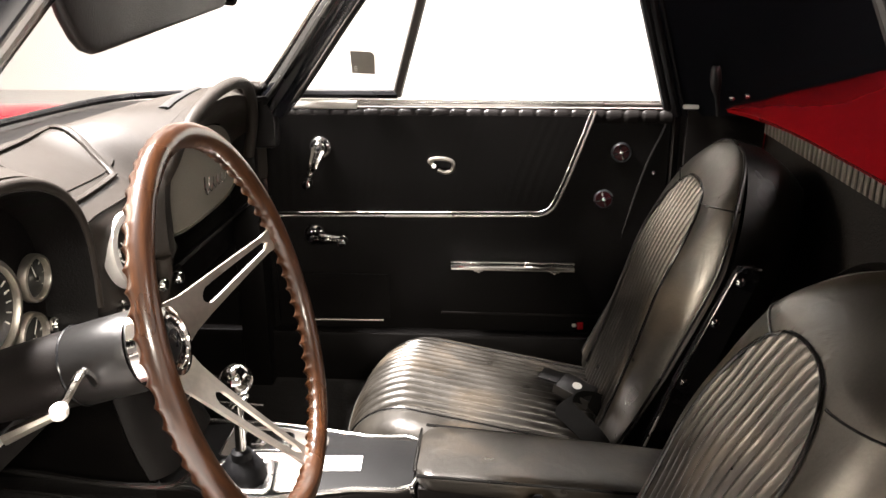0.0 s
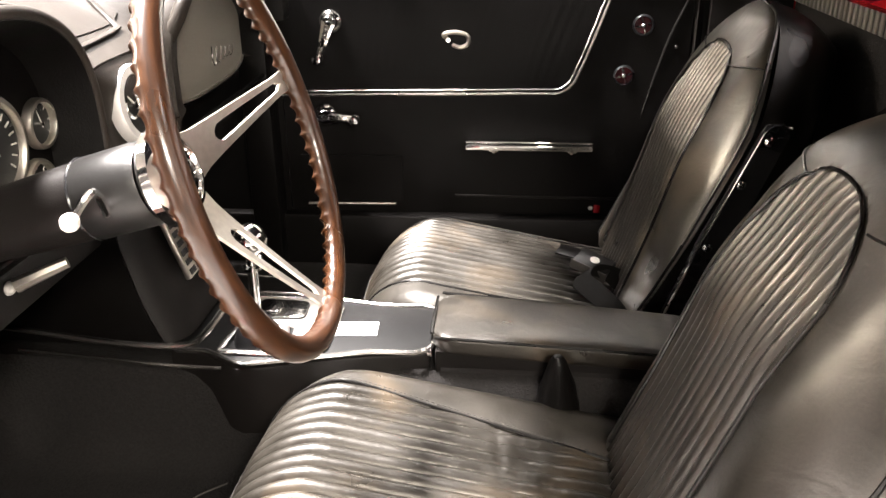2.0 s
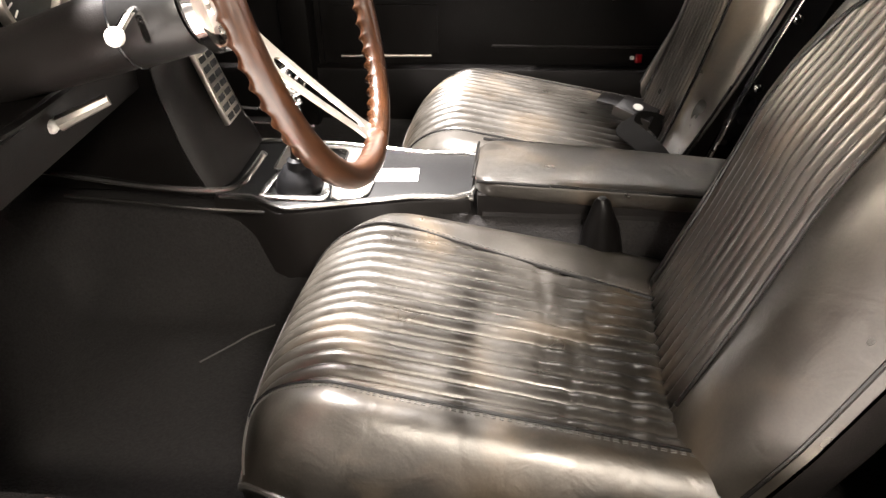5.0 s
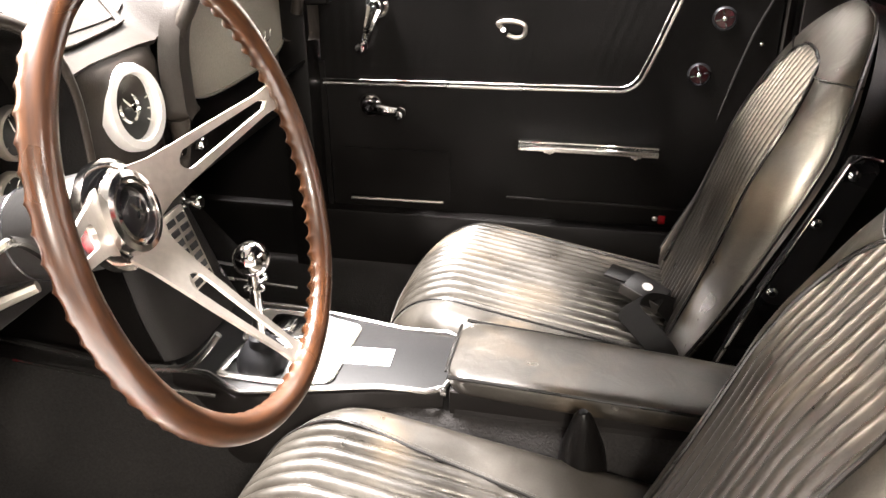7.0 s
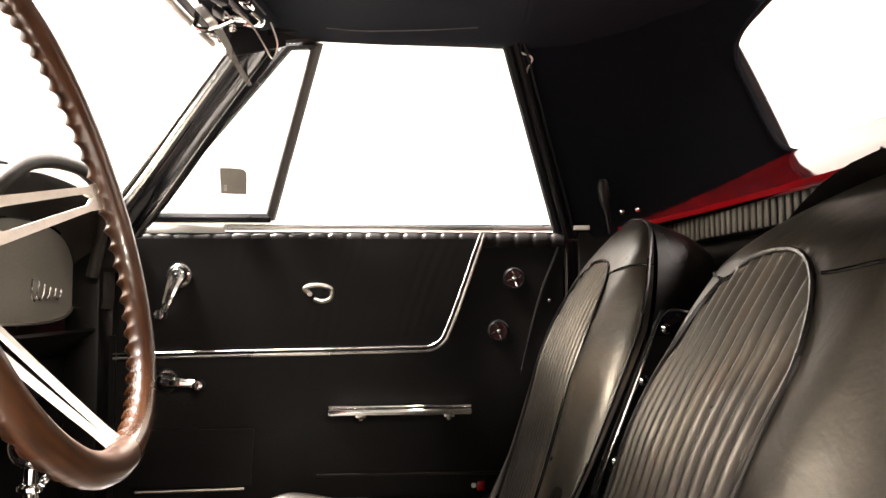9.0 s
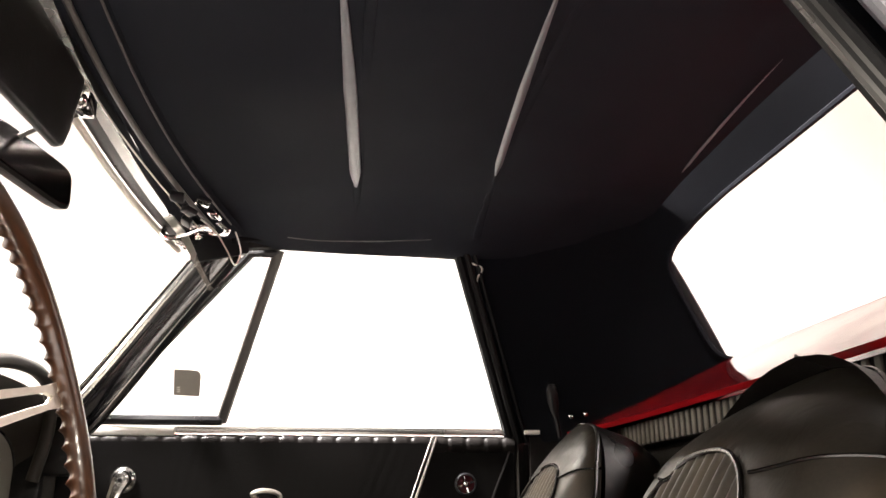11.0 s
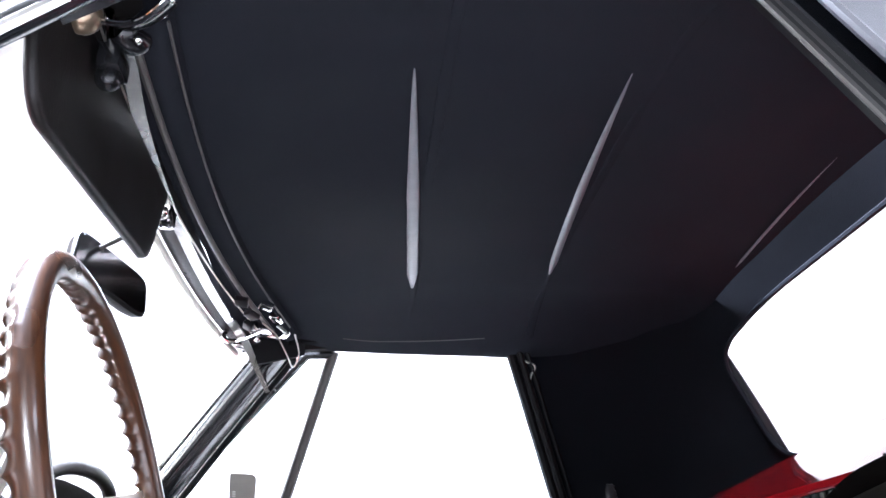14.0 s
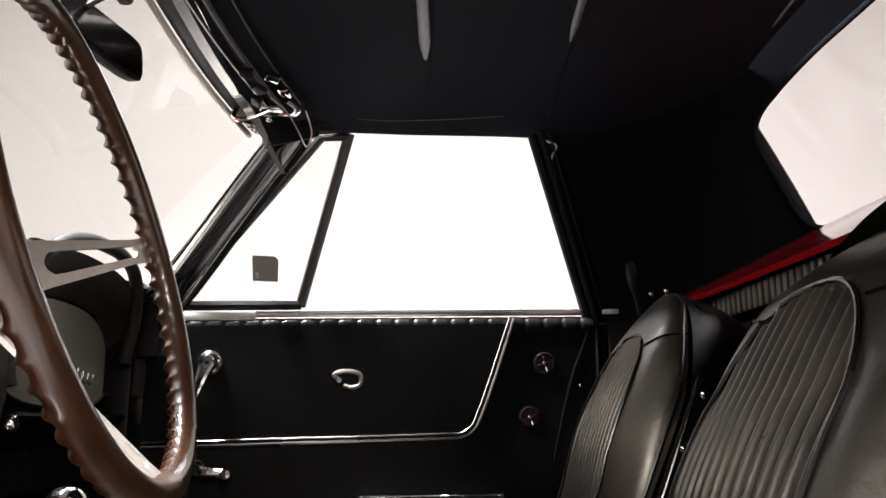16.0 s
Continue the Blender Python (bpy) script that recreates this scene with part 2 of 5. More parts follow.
def sheet(f, nu, nv, thick=0.0, keep=None):
    """The surface f(u, v), u and v from 0 to 1. thick gives it a back, along its normals."""
    g = [[Vector(f(i / nu, j / nv)) for j in range(nv + 1)] for i in range(nu + 1)]
    bm = bmesh.new()
    top = [[bm.verts.new(p) for p in row] for row in g]
    cells = [(i, j) for i in range(nu) for j in range(nv) if keep is None or keep((i + 0.5) / nu, (j + 0.5) / nv)]
    for i, j in cells:
        bm.faces.new((top[i][j], top[i + 1][j], top[i + 1][j + 1], top[i][j + 1]))
    if thick:
        back = []
        for i in range(nu + 1):
            row = []
            for j in range(nv + 1):
                du = g[min(i + 1, nu)][j] - g[max(i - 1, 0)][j]
                dv = g[i][min(j + 1, nv)] - g[i][max(j - 1, 0)]
                nn = du.cross(dv)
                nn = nn.normalized() if nn.length > 1e-9 else V(0, 0, 1)
                row.append(bm.verts.new(g[i][j] - nn * thick))
            back.append(row)
        have = set(cells)
        for i, j in cells:
            bm.faces.new((back[i][j], back[i][j + 1], back[i + 1][j + 1], back[i + 1][j]))
            for (di, dj), (a, b) in {(-1, 0): ((i, j), (i, j + 1)), (1, 0): ((i + 1, j + 1), (i + 1, j)), (0, -1): ((i + 1, j), (i, j)), (0, 1): ((i, j + 1), (i + 1, j + 1))}.items():
                if (i + di, j + dj) not in have:
                    bm.faces.new((top[a[0]][a[1]], top[b[0]][b[1]], back[b[0]][b[1]], back[a[0]][a[1]]))
    loose = [v for v in bm.verts if not v.link_faces]
    bmesh.ops.delete(bm, geom=loose, context="VERTS")
    return bm


def lerp(a, b, t):
    return a + (b - a) * t


def table(xs, ys, x):
    return float(np.interp(x, xs, ys))


# ---------------------------------------------------------------- showroom
solo("floor", box(-6, 7, -7, 8, -0.1, 0, 0), FLOORM, "pale polished showroom floor under the car", "floor", kind="structure", smooth=False)
solo("wall_north", box(-6, 7, 8, 8.15, 0, 7.0), WALLM, "plain white showroom wall", "wall", kind="structure", smooth=False)
# unseen south wall, kept dim to reduce the wash on the door
solo("wall_south", box(-6, 7, -7.15, -7, 0, 7.0), DIMWALL, "unseen showroom wall, greyed to cut bounced light", "wall", kind="structure", smooth=False)
solo("wall_east", box(7, 7.15, -7.15, 8.15, 0, 7.0), WALLM, "plain white showroom wall", "wall", kind="structure", smooth=False)
solo("wall_west", box(-6.15, -6, -7.15, 8.15, 0, 7.0), WALLM, "plain white showroom wall", "wall", kind="structure", smooth=False)
# unseen ceiling, greyed likewise to deepen the contrast inside
solo("ceiling", box(-6.15, 7.15, -7.15, 8.15, 7.0, 7.1), DIMWALL, "unseen showroom ceiling, greyed to cut bounced light", "ceiling", kind="structure", smooth=False)
# added lights without fixtures, hung in mid-air to brighten seats, dash and deck
area("added_light_front", (-4.5, 0.9, 2.6), (0.4, 1.1, 0.7), 1.6, 0.8, 230, (1.0, 0.86, 0.68))
area("added_light_near", (0.9, -1.8, 2.2), (0.1, 1.1, 0.65), 0.8, 0.5, 135, (1.0, 0.90, 0.78))
area("added_key_light", (-1.42, 1.75, 3.9), (0.0, 1.25, 0.35), 1.0, 0.30, 2500)
# added wash that whitens the west wall behind the windshield
area("added_wall_wash_west", (-4.2, 1.2, 4.1), (-6.0, 1.2, 1.3), 1.0, 5.0, 430, (1.0, 0.92, 0.84))
area("added_light_side", (-0.4, 3.7, 4.1), (-0.2, 1.5, 0.4), 1.9, 0.9, 200)
area("added_light_beyond", (0.1, 6.6, 3.8), (0.1, 1.4, 0.4), 2.6, 0.9, 90)
# added wash for the north wall beyond the side glass
area("added_wall_wash_north", (0.4, 5.4, 4.1), (0.4, 8.0, 1.2), 7.0, 1.0, 190)
area("added_light_rear", (3.6, 1.2, 4.1), (3.6, 1.2, 0), 0.8, 4.0, 120)

# ---------------------------------------------------------------- car floor and body
def tub():
    """Carpeted floor pan with the drive tunnel and the wall behind the seats."""
    ys = [0.60, 0.62, 1.06, 1.10, 1.14, 1.32, 1.36, 1.40, 1.84, 1.86]
    zs = [0.20, 0.16, 0.16, 0.18, 0.31, 0.31, 0.18, 0.16, 0.16, 0.20]

    def f(u, v):
        y = lerp(0.60, 1.86, v)
        x = lerp(-0.98, 0.62, u)
        z = table(ys, zs, y)
        if x < -0.62:
            z = max(z, 0.16 + (-0.62 - x) * 1.15)
        return (x, y, z)
    return sheet(f, 60, 80, 0.02)


fl = thing("car_floor", "black carpeted car floor with a raised tunnel", "car floor", (0, CY, 0.1))
fl.location = (0, 0, 0)
part("carpet", tub(), CARPET, fl)
part("rear_wall", sheet(lambda u, v: (0.64 + 0.03 * u, lerp(0.58, 1.88, v), lerp(0.12, 0.765, u)), 4, 8, 0.02), CARPET, fl)
part("firewall", box(-1.0, -0.96, 0.58, 1.88, 0.1, 0.72), CARPET, fl)
part("kick_panel", box(-0.96, -0.40, 1.86, 1.885, 0.14, 0.60), DOORV, fl)
part("kick_panel", box(-0.96, -0.45, 0.575, 0.60, 0.14, 0.62), VINYL, fl)
part("inner_sill", box(-0.96, 0.60, 1.835, 1.884, 0.10, 0.285, 0.008), DOORV, fl)
part("inner_sill", box(-0.96, 0.60, 0.575, 0.625, 0.10, 0.268, 0.008), CARPET, fl)
part("hinge_panel", box(-0.475, -0.412, 1.80, 1.90, 0.14, 0.815, 0.006), DOORV, fl)
part("underbody", box(-1.0, 0.9, 0.52, 1.94, 0.03, 0.11, 0.01), BLACKMETAL, fl)


# red outer body: sills, quarters, deck, hood
body = thing("car_body", "glossy red sports car body with open cabin", "car body", (0, 0, 0))


def deck(u, v):
    q = 2 * v - 1
    y = CY + 0.73 * q * (1 - 0.16 * u**2.5)
    k = abs(q)
    x = lerp(0.62, 2.1 - 0.22 * k**3, u)
    z = table([0.62, 0.66, 0.84, 1.0, 1.3, 2.1], [0.812, 0.838, 0.934, 0.955, 0.95, 0.80], x)
    z -= (z - 0.80) * 0.85 * k**5
    return (x - 0.10 * k**4 * (1 - u), y, z)


part("rear_deck", sheet(deck, 50, 40, 0.009), RED, body, "glossy red rear deck panel")


def hood(u, v):
    """Hood with raised fender crowns, rolled down at the sides and dropping to the nose."""
    q = 2 * v - 1
    y = CY + 0.735 * q * (1 - 0.10 * u**3)
    x = lerp(-0.74, -2.2, u) + 0.16 * q * q * u**2
    z = 0.770 + 0.045 * math.exp(-((abs(q) - 0.70) / 0.20) ** 2) * (1 - 0.3 * u) + 0.02 * math.exp(-(q / 0.25) ** 2)
    return (x, y, z - 0.20 * u**2.6 - 0.10 * abs(q) ** 9)


part("hood", sheet(hood, 24, 40, 0.012), RED, body, "glossy red hood and fender tops")
for s in (1, -1):
    y0 = CY + s * 0.655
    part("rocker", box(-0.95, 1.0, min(y0, y0 + s * 0.08), max(y0, y0 + s * 0.08), 0.14, 0.27, 0.015), RED, body)
    part("quarter_panel", sheet(lambda u, v, s=s: (lerp(0.517, 1.87, v), CY + s * (0.705 + 0.025 * math.sin(math.pi * min(1, u * 1.1))) * (1 - 0.16 * max(0, (v - 0.07) / 0.93) ** 2.5), lerp(0.16, lerp(0.80, 0.765, v), u)), 10, 24, 0.02), RED, body)
    part("door_jamb", sheet(lambda u, v: (lerp(0.47, 0.52, v), CY + s * (0.645 + 0.05 * v), lerp(0.16, 0.80, u)), 6, 4, 0.01), VINYL, body)
    part("jamb_face", box(0.470, 0.516, min(CY + s * 0.652, CY + s * 0.72), max(CY + s * 0.652, CY + s * 0.72), 0.14, 0.787, 0.004), VINYL, body)
    part("inner_quarter", box(0.50, 0.66, min(CY + s * 0.63, CY + s * 0.645), max(CY + s * 0.63, CY + s * 0.645), 0.14, 0.80), VINYL, body)
    part("fender_side", sheet(lambda u, v, s=s: (lerp(-0.42, -2.03, v), CY + s * ((0.715 + 0.03 * math.sin(math.pi * min(1, u * 1.1))) * (1 - 0.10 * max(0, (v - 0.2) / 0.8) ** 3)), lerp(0.16, lerp(0.745, 0.56, max(0, (v - 0.25) / 0.75) ** 2.4), u)), 10, 24, 0.02), RED, body)
part("tail_panel", sheet(lambda u, v: (2.085 - 0.22 * abs(2 * v - 1) ** 3 - 0.05 * u, CY + 0.605 * (2 * v - 1), lerp(0.79, 0.22, u)), 8, 24, 0.02), RED, body, "glossy red tail panel")
part("nose_panel", sheet(lambda u, v: (-2.17 + 0.15 * (2 * v - 1) ** 2 + 0.03 * u, CY + 0.64 * (2 * v - 1), lerp(0.565, 0.22, u)), 8, 24, 0.02), RED, body, "glossy red nose panel")
part("scuff_plate", box(-0.40, 0.45, CY - 0.70, CY - 0.62, 0.272, 0.279, 0.003), STEEL, body)
# ribbed seal along the deck's front edge
part("seal", box(0.642, 0.680, 0.66, 1.80, 0.764, 0.806, 0.004), RUBBER, body, "ribbed grey-black rubber seal")
rib0 = part("seal_rib", box(0.6390, 0.645, 0.68, 0.6915, 0.766, 0.804, 0.0015, 1), material("seal_rib_rubber", (0.10, 0.094, 0.08), 0.5, 0, 90, 0.25, 0.1), body)
for k in range(1, 53):
    ob = new("seal_rib", rib0.data)
    ob.parent, ob.location = body, (0, 0.0212 * k, 0)

# ---------------------------------------------------------------- passenger door
DY = 1.875
door = thing("passenger_door", "closed black vinyl car door with bright trim and raised glass", "car door", (0, 0, 0))


def strip_path(off=0.0):
    pts = [(-0.405, DY, 0.556), (-0.10, DY, 0.5612), (0.08, DY, 0.5643), (0.15, DY, 0.5654), (0.176, DY, 0.5658), (0.19, DY, 0.566)]
    pts += [(0.19 + 0.05 * math.sin(a), DY, 0.616 - 0.05 * math.cos(a)) for a in (0.2, 0.45, 0.7, 0.95, 1.15)]
    pts += [(0.256, DY, 0.645), (0.283, DY, 0.72), (0.310, DY, 0.796)]
    return [(x, y + off, z) for x, y, z in pts]


part("shell", box(-0.41, 0.468, 1.886, 1.95, 0.20, 0.765, 0.008), RED, door)
part("inner_panel", sheet(lambda u, v: (lerp(-0.41, 0.468, v), DY + 0.006 - 0.006 * math.sin(math.pi * min(1, u * 1.3)), lerp(0.21, 0.80, u)), 20, 30, 0.01), DOORV, door)
# padded upper panel with a roll of small pleats along its top edge
part("upper_pad", sheet(lambda u, v: (lerp(-0.40, lerp(0.225, 0.306, u**1.3), v), DY - 0.006 - 0.004 * math.sin(math.pi * u) - 0.00015 * math.sin(v * 190) * (0.4 + 0.6 * math.sin(v * 23)), lerp(0.566, 0.785, u)), 12, 200, 0.006), DOORV, door)


def roll(u, v):
    x = lerp(-0.40, 0.470, v)
    a = lerp(-0.3, math.pi * 0.9, u)
    r = 0.0185 * (1 - 0.13 * abs(math.cos(math.pi * x / 0.037)) ** 10)
    return (x, DY + 0.006 - r * math.sin(a) * 0.95, 0.7835 - r * math.cos(a))


part("pleated_roll", sheet(roll, 10, 420), VINYL, door, "pleated black vinyl roll under the window")
part("belt_trim", join(box(-0.40, 0.468, DY - 0.002, DY + 0.028, 0.803, 0.812, 0.002), box(-0.40, 0.468, DY + 0.004, DY + 0.012, 0.8125, 0.8165, 0.001)), TRIM, door, "bright metal strip under the glass")
part("belt_cap", box(-0.395, -0.20, DY - 0.008, DY + 0.002, 0.797, 0.8145, 0.002), KNOBW, door, "pale plastic cap strip")
part("trim_strip", tube(smooth_path(strip_path(-0.014), 3), 0.0037, 8), TRIM, door, "bright metal strip round the padded panel")
inner_line = []
sp_ = strip_path(-0.0155)
for k, q in enumerate(sp_):
    d_ = Vector(sp_[min(k + 1, len(sp_) - 1)]) - Vector(sp_[max(k - 1, 0)])
    inner_line.append(Vector(q) + V(-d_.z, 0, d_.x).normalized() * 0.0085)
part("trim_strip", tube(smooth_path(inner_line, 3), 0.002, 6), TRIM, door)


def crank(at, knob):
    """Stepped round boss with a wedge-shaped slotted arm and a turned knob."""
    at, knob = Vector(at), Vector(knob)
    ob = part("window_crank", lathe([(0, 0.032), (0.012, 0.032), (0.0165, 0.027), (0.0175, 0.018), (0.0235, 0.014), (0.0255, 0.008), (0.026, 0), (0, 0)], 28, (0, -1, 0), at), CHROME, door, "chrome window crank")
    d = (knob - at).normalized()
    w = V(-d.z, 0, d.x)
    n = V(0, -1, 0)
    bm = bmesh.new()
    ln = (knob - at).length
    rows = []
    for k in range(9):
        t = k / 8
        hw = lerp(0.0165, 0.0065, t ** 0.7)
        lift = lerp(0.030, 0.024, t) + 0.004 * math.sin(math.pi * t)
        c = at + d * ln * t + n * lift
        rows.append([bm.verts.new(c + w * a * hw + n * b) for a, b in ((-1, -0.004), (-0.9, 0.002), (-0.45, 0.003), (-0.3, 0.000), (0.3, 0.000), (0.45, 0.003), (0.9, 0.002), (1, -0.004))])
    for r0, r1 in zip(rows, rows[1:]):
        for k in range(8):
            bm.faces.new((r0[k - 1], r0[k], r1[k], r1[k - 1]))
    bm.faces.new(rows[0])
    bm.faces.new(rows[-1][::-1])
    part("crank_arm", bm, CHROME, ob, angle=30)
    part("crank_knob", lathe([(0, 0), (0.0085, 0.0), (0.0105, 0.006), (0.007, 0.012), (0.0075, 0.018), (0.0105, 0.024), (0.009, 0.031), (0, 0.032)], 18, (0, -1, 0), knob + V(0, -0.024, 0)), CHROME, ob)
    part("crank_screw", ball(0.0045, at + V(0, -0.034, 0), 10), BLACKMETAL, ob)


crank((-0.283, DY - 0.006, 0.714), (-0.309, DY - 0.006, 0.640))
crank((-0.308, DY, 0.512), (-0.238, DY, 0.507))
# small C-shaped inner release
hd = part("release_handle", lathe([(0, 0.016), (0.005, 0.016), (0.0075, 0.011), (0.0085, 0.004), (0.013, 0.002), (0.013, 0), (0, 0)], 20, (0, -1, 0), (-0.033, DY - 0.009, 0.678)), CHROME, door, "chrome inner door release")
part("release_loop", tube(smooth_path([(-0.033, DY - 0.020, 0.679), (-0.043, DY - 0.023, 0.688), (-0.030, DY - 0.026, 0.694), (-0.010, DY - 0.027, 0.694), (0.006, DY - 0.027, 0.689), (0.010, DY - 0.027, 0.679), (0.005, DY - 0.027, 0.668), (-0.010, DY - 0.026, 0.664), (-0.024, DY - 0.022, 0.668)], 6), 0.0046, 8), STEEL, hd)
# pull bar on two brackets
pb = part("pull_bar", join(box(0.004, 0.279, DY - 0.047, DY - 0.036, 0.446, 0.4585, 0.003), box(0.004, 0.279, DY - 0.036, DY - 0.012, 0.4585, 0.464, 0.002)), CHROME, door, "chrome door pull bar")
for bx in (0.055, 0.225):
    part("pull_bracket", box(bx, bx + 0.022, DY - 0.04, DY + 0.004, 0.440, 0.458, 0.003), CHROME, pb)
    part("bracket_screw", ball(0.006, (bx + 0.011, DY - 0.02, 0.437), 8), CHROME, pb)
for lx, lz in ((0.369, 0.708), (0.337, 0.604)):
    rf = part("round_reflector", lathe([(0, 0.006), (0.017, 0.006), (0.0185, 0.004)], 28, (0, -1, 0), (lx, DY - 0.002, lz)), REDLENS, door, "round red reflector in a bright ring")
    part("reflector_ring", lathe([(0.0175, 0.004), (0.019, 0.009), (0.0215, 0.006), (0.022, 0)], 28, (0, -1, 0), (lx, DY - 0.002, lz)), BLACKMETAL, rf)
    for a in range(4):
        c, s_ = math.cos(0.3 + a * math.pi / 2), math.sin(0.3 + a * math.pi / 2)
        part("reflector_rib", tube([(lx + 0.008 * c, DY - 0.0095, lz + 0.008 * s_), (lx + 0.016 * c, DY - 0.009, lz + 0.016 * s_)], 0.0019, 5), CHROME, rf)
    part("reflector_screw", ball(0.0055, (lx, DY - 0.009, lz), 10), CHROME, rf)
for sx, sz in ((-0.348, 0.774), (0.371, 0.487), (0.047, 0.361), (0.440, 0.664), (-0.10, 0.33)):
    part("panel_screw", ball(0.0048, (sx, DY - 0.004, sz), 10), CHROME, door)
part("kick_strip", tube([(-0.36, DY - 0.012, 0.303), (-0.155, DY - 0.012, 0.306)], 0.0035, 8), STEEL, door, "dull metal kick strip")
part("lower_pad", sheet(lambda u, v: (lerp(-0.37, -0.14, v), DY - 0.010, lerp(0.312, 0.42, u)), 6, 6, 0.005), DOORV, door)
part("lower_ledge", box(-0.02, 0.42, DY - 0.012, DY, 0.325, 0.331, 0.002), VINYL, door)
mk = part("marker_lens", box(0.292, 0.308, DY - 0.010, DY - 0.002, 0.292, 0.312, 0.003), RED, door, "small red door marker")
part("marker_clip", box(0.281, 0.291, DY - 0.012, DY - 0.004, 0.299, 0.308, 0.003), KNOBW, mk)

part("edge_strip", tube(smooth_path([(0.470, DY - 0.004, 0.806), (0.452, DY - 0.006, 0.752), (0.418, DY - 0.007, 0.665), (0.372, DY - 0.007, 0.485), (0.352, DY - 0.006, 0.36)], 6), 0.0022, 6), PIPING, door, "thin glossy bead along the panel's rear edge")
POSTM = material("dark_metal_post", (0.06, 0.055, 0.05), 0.45, 0.3, 90, 0.2, 0.05)
# glass: rises from the belt and leans inwards
GB, GT = (1.885, 0.812), (1.766, 1.155)


def on_glass(x, z):
    return V(x, lerp(GB[0], GT[0], (z - GB[1]) / (GT[1] - GB[1])), z)


def pane(corners, th=0.004):
    bm = bmesh.new()
    a = [bm.verts.new(c) for c in corners]
    b = [bm.verts.new(Vector(c) + V(0, th, 0.001)) for c in corners]
    bm.faces.new(a)
    bm.faces.new(b[::-1])
    for k in range(len(a)):
        bm.faces.new((a[k], a[k - 1], b[k - 1], b[k]))
    return bm


gl = part("side_glass", pane([on_glass(-0.102, 0.812), on_glass(0.462, 0.812), on_glass(0.334, 1.15), on_glass(0.004, 1.155)]), GLASS, door, "clear side window glass", smooth=False)
gl.visible_shadow = False
vg = part("vent_glass", pane([on_glass(-0.332, 0.84), on_glass(-0.116, 0.84), on_glass(-0.022, 1.135), on_glass(-0.060, 1.135)]), GLASS, door, "clear triangular vent glass", smooth=False)
vg.visible_shadow = False
part("vent_frame", tube([on_glass(-0.114, 0.826), on_glass(-0.013, 1.148)], 0.0105, 8, squash=((0, 1, 0), 0.8)), POSTM, door, "dull dark metal vent window post")
part("vent_frame", tube([on_glass(-0.40, 0.828), on_glass(-0.112, 0.828)], 0.010, 8), BLACKMETAL, door)
part("vent_frame", tube([on_glass(-0.352, 0.835), on_glass(-0.068, 1.139), on_glass(-0.013, 1.143)], 0.009, 8), BLACKMETAL, door)
part("sticker", pane([on_glass(-0.206, 0.874) + V(0, -0.003, 0), on_glass(-0.157, 0.872) + V(0, -0.003, 0), on_glass(-0.155, 0.912) + V(0, -0.003, 0), on_glass(-0.162, 0.919) + V(0, -0.003, 0), on_glass(-0.206, 0.921) + V(0, -0.003, 0)], -0.001), STICKER, door, "grey paper sticker on the vent glass", smooth=False)
for k in range(3):
    q = on_glass(-0.200, 0.879 + 0.004 * k) + V(0, -0.0045, 0)
    part("sticker_print", box(q.x, q.x + 0.006, q.y - 0.0003, q.y + 0.0003, q.z, q.z + 0.0025), WHITELABEL, door, smooth=False)

# ---------------------------------------------------------------- windshield
PILLARM = material("glossy_black_enamel", (0.012, 0.013, 0.016), 0.12, 0, 26, 0.2, 0.30, detail=2.0, coarse=9, spec=0.9, coat=0.6)
wind = thing("windshield", "raked curved windshield in a black and chrome frame", "windshield", (0, 0, 0))


def head_x(y):
    return -0.218 + 0.050 * (abs(y - CY) / 0.49) ** 2.4


def head_z(y):
    return 1.150 - 0.022 * (abs(y - CY) / 0.49) ** 2


def base_p(y):
    k = abs(y - CY) / 0.60
    return V(-0.710 + 0.07 * k**2.2 + 0.26 * k**12, y, 0.846 - 0.006 * k)


def pad_back(y):
    return -0.60 + 0.22 * (abs(y - CY) / 0.60) ** 2.2


def screen(u, v):
    yb, yt = lerp(0.65, 1.81, v), lerp(0.745, 1.715, v)
    a, b = base_p(yb), V(head_x(yt) - 0.012, yt, head_z(yt) + 0.01)
    p = a.lerp(b, u)
    return p + V(-0.012, 0, 0.010) * math.sin(math.pi * u)


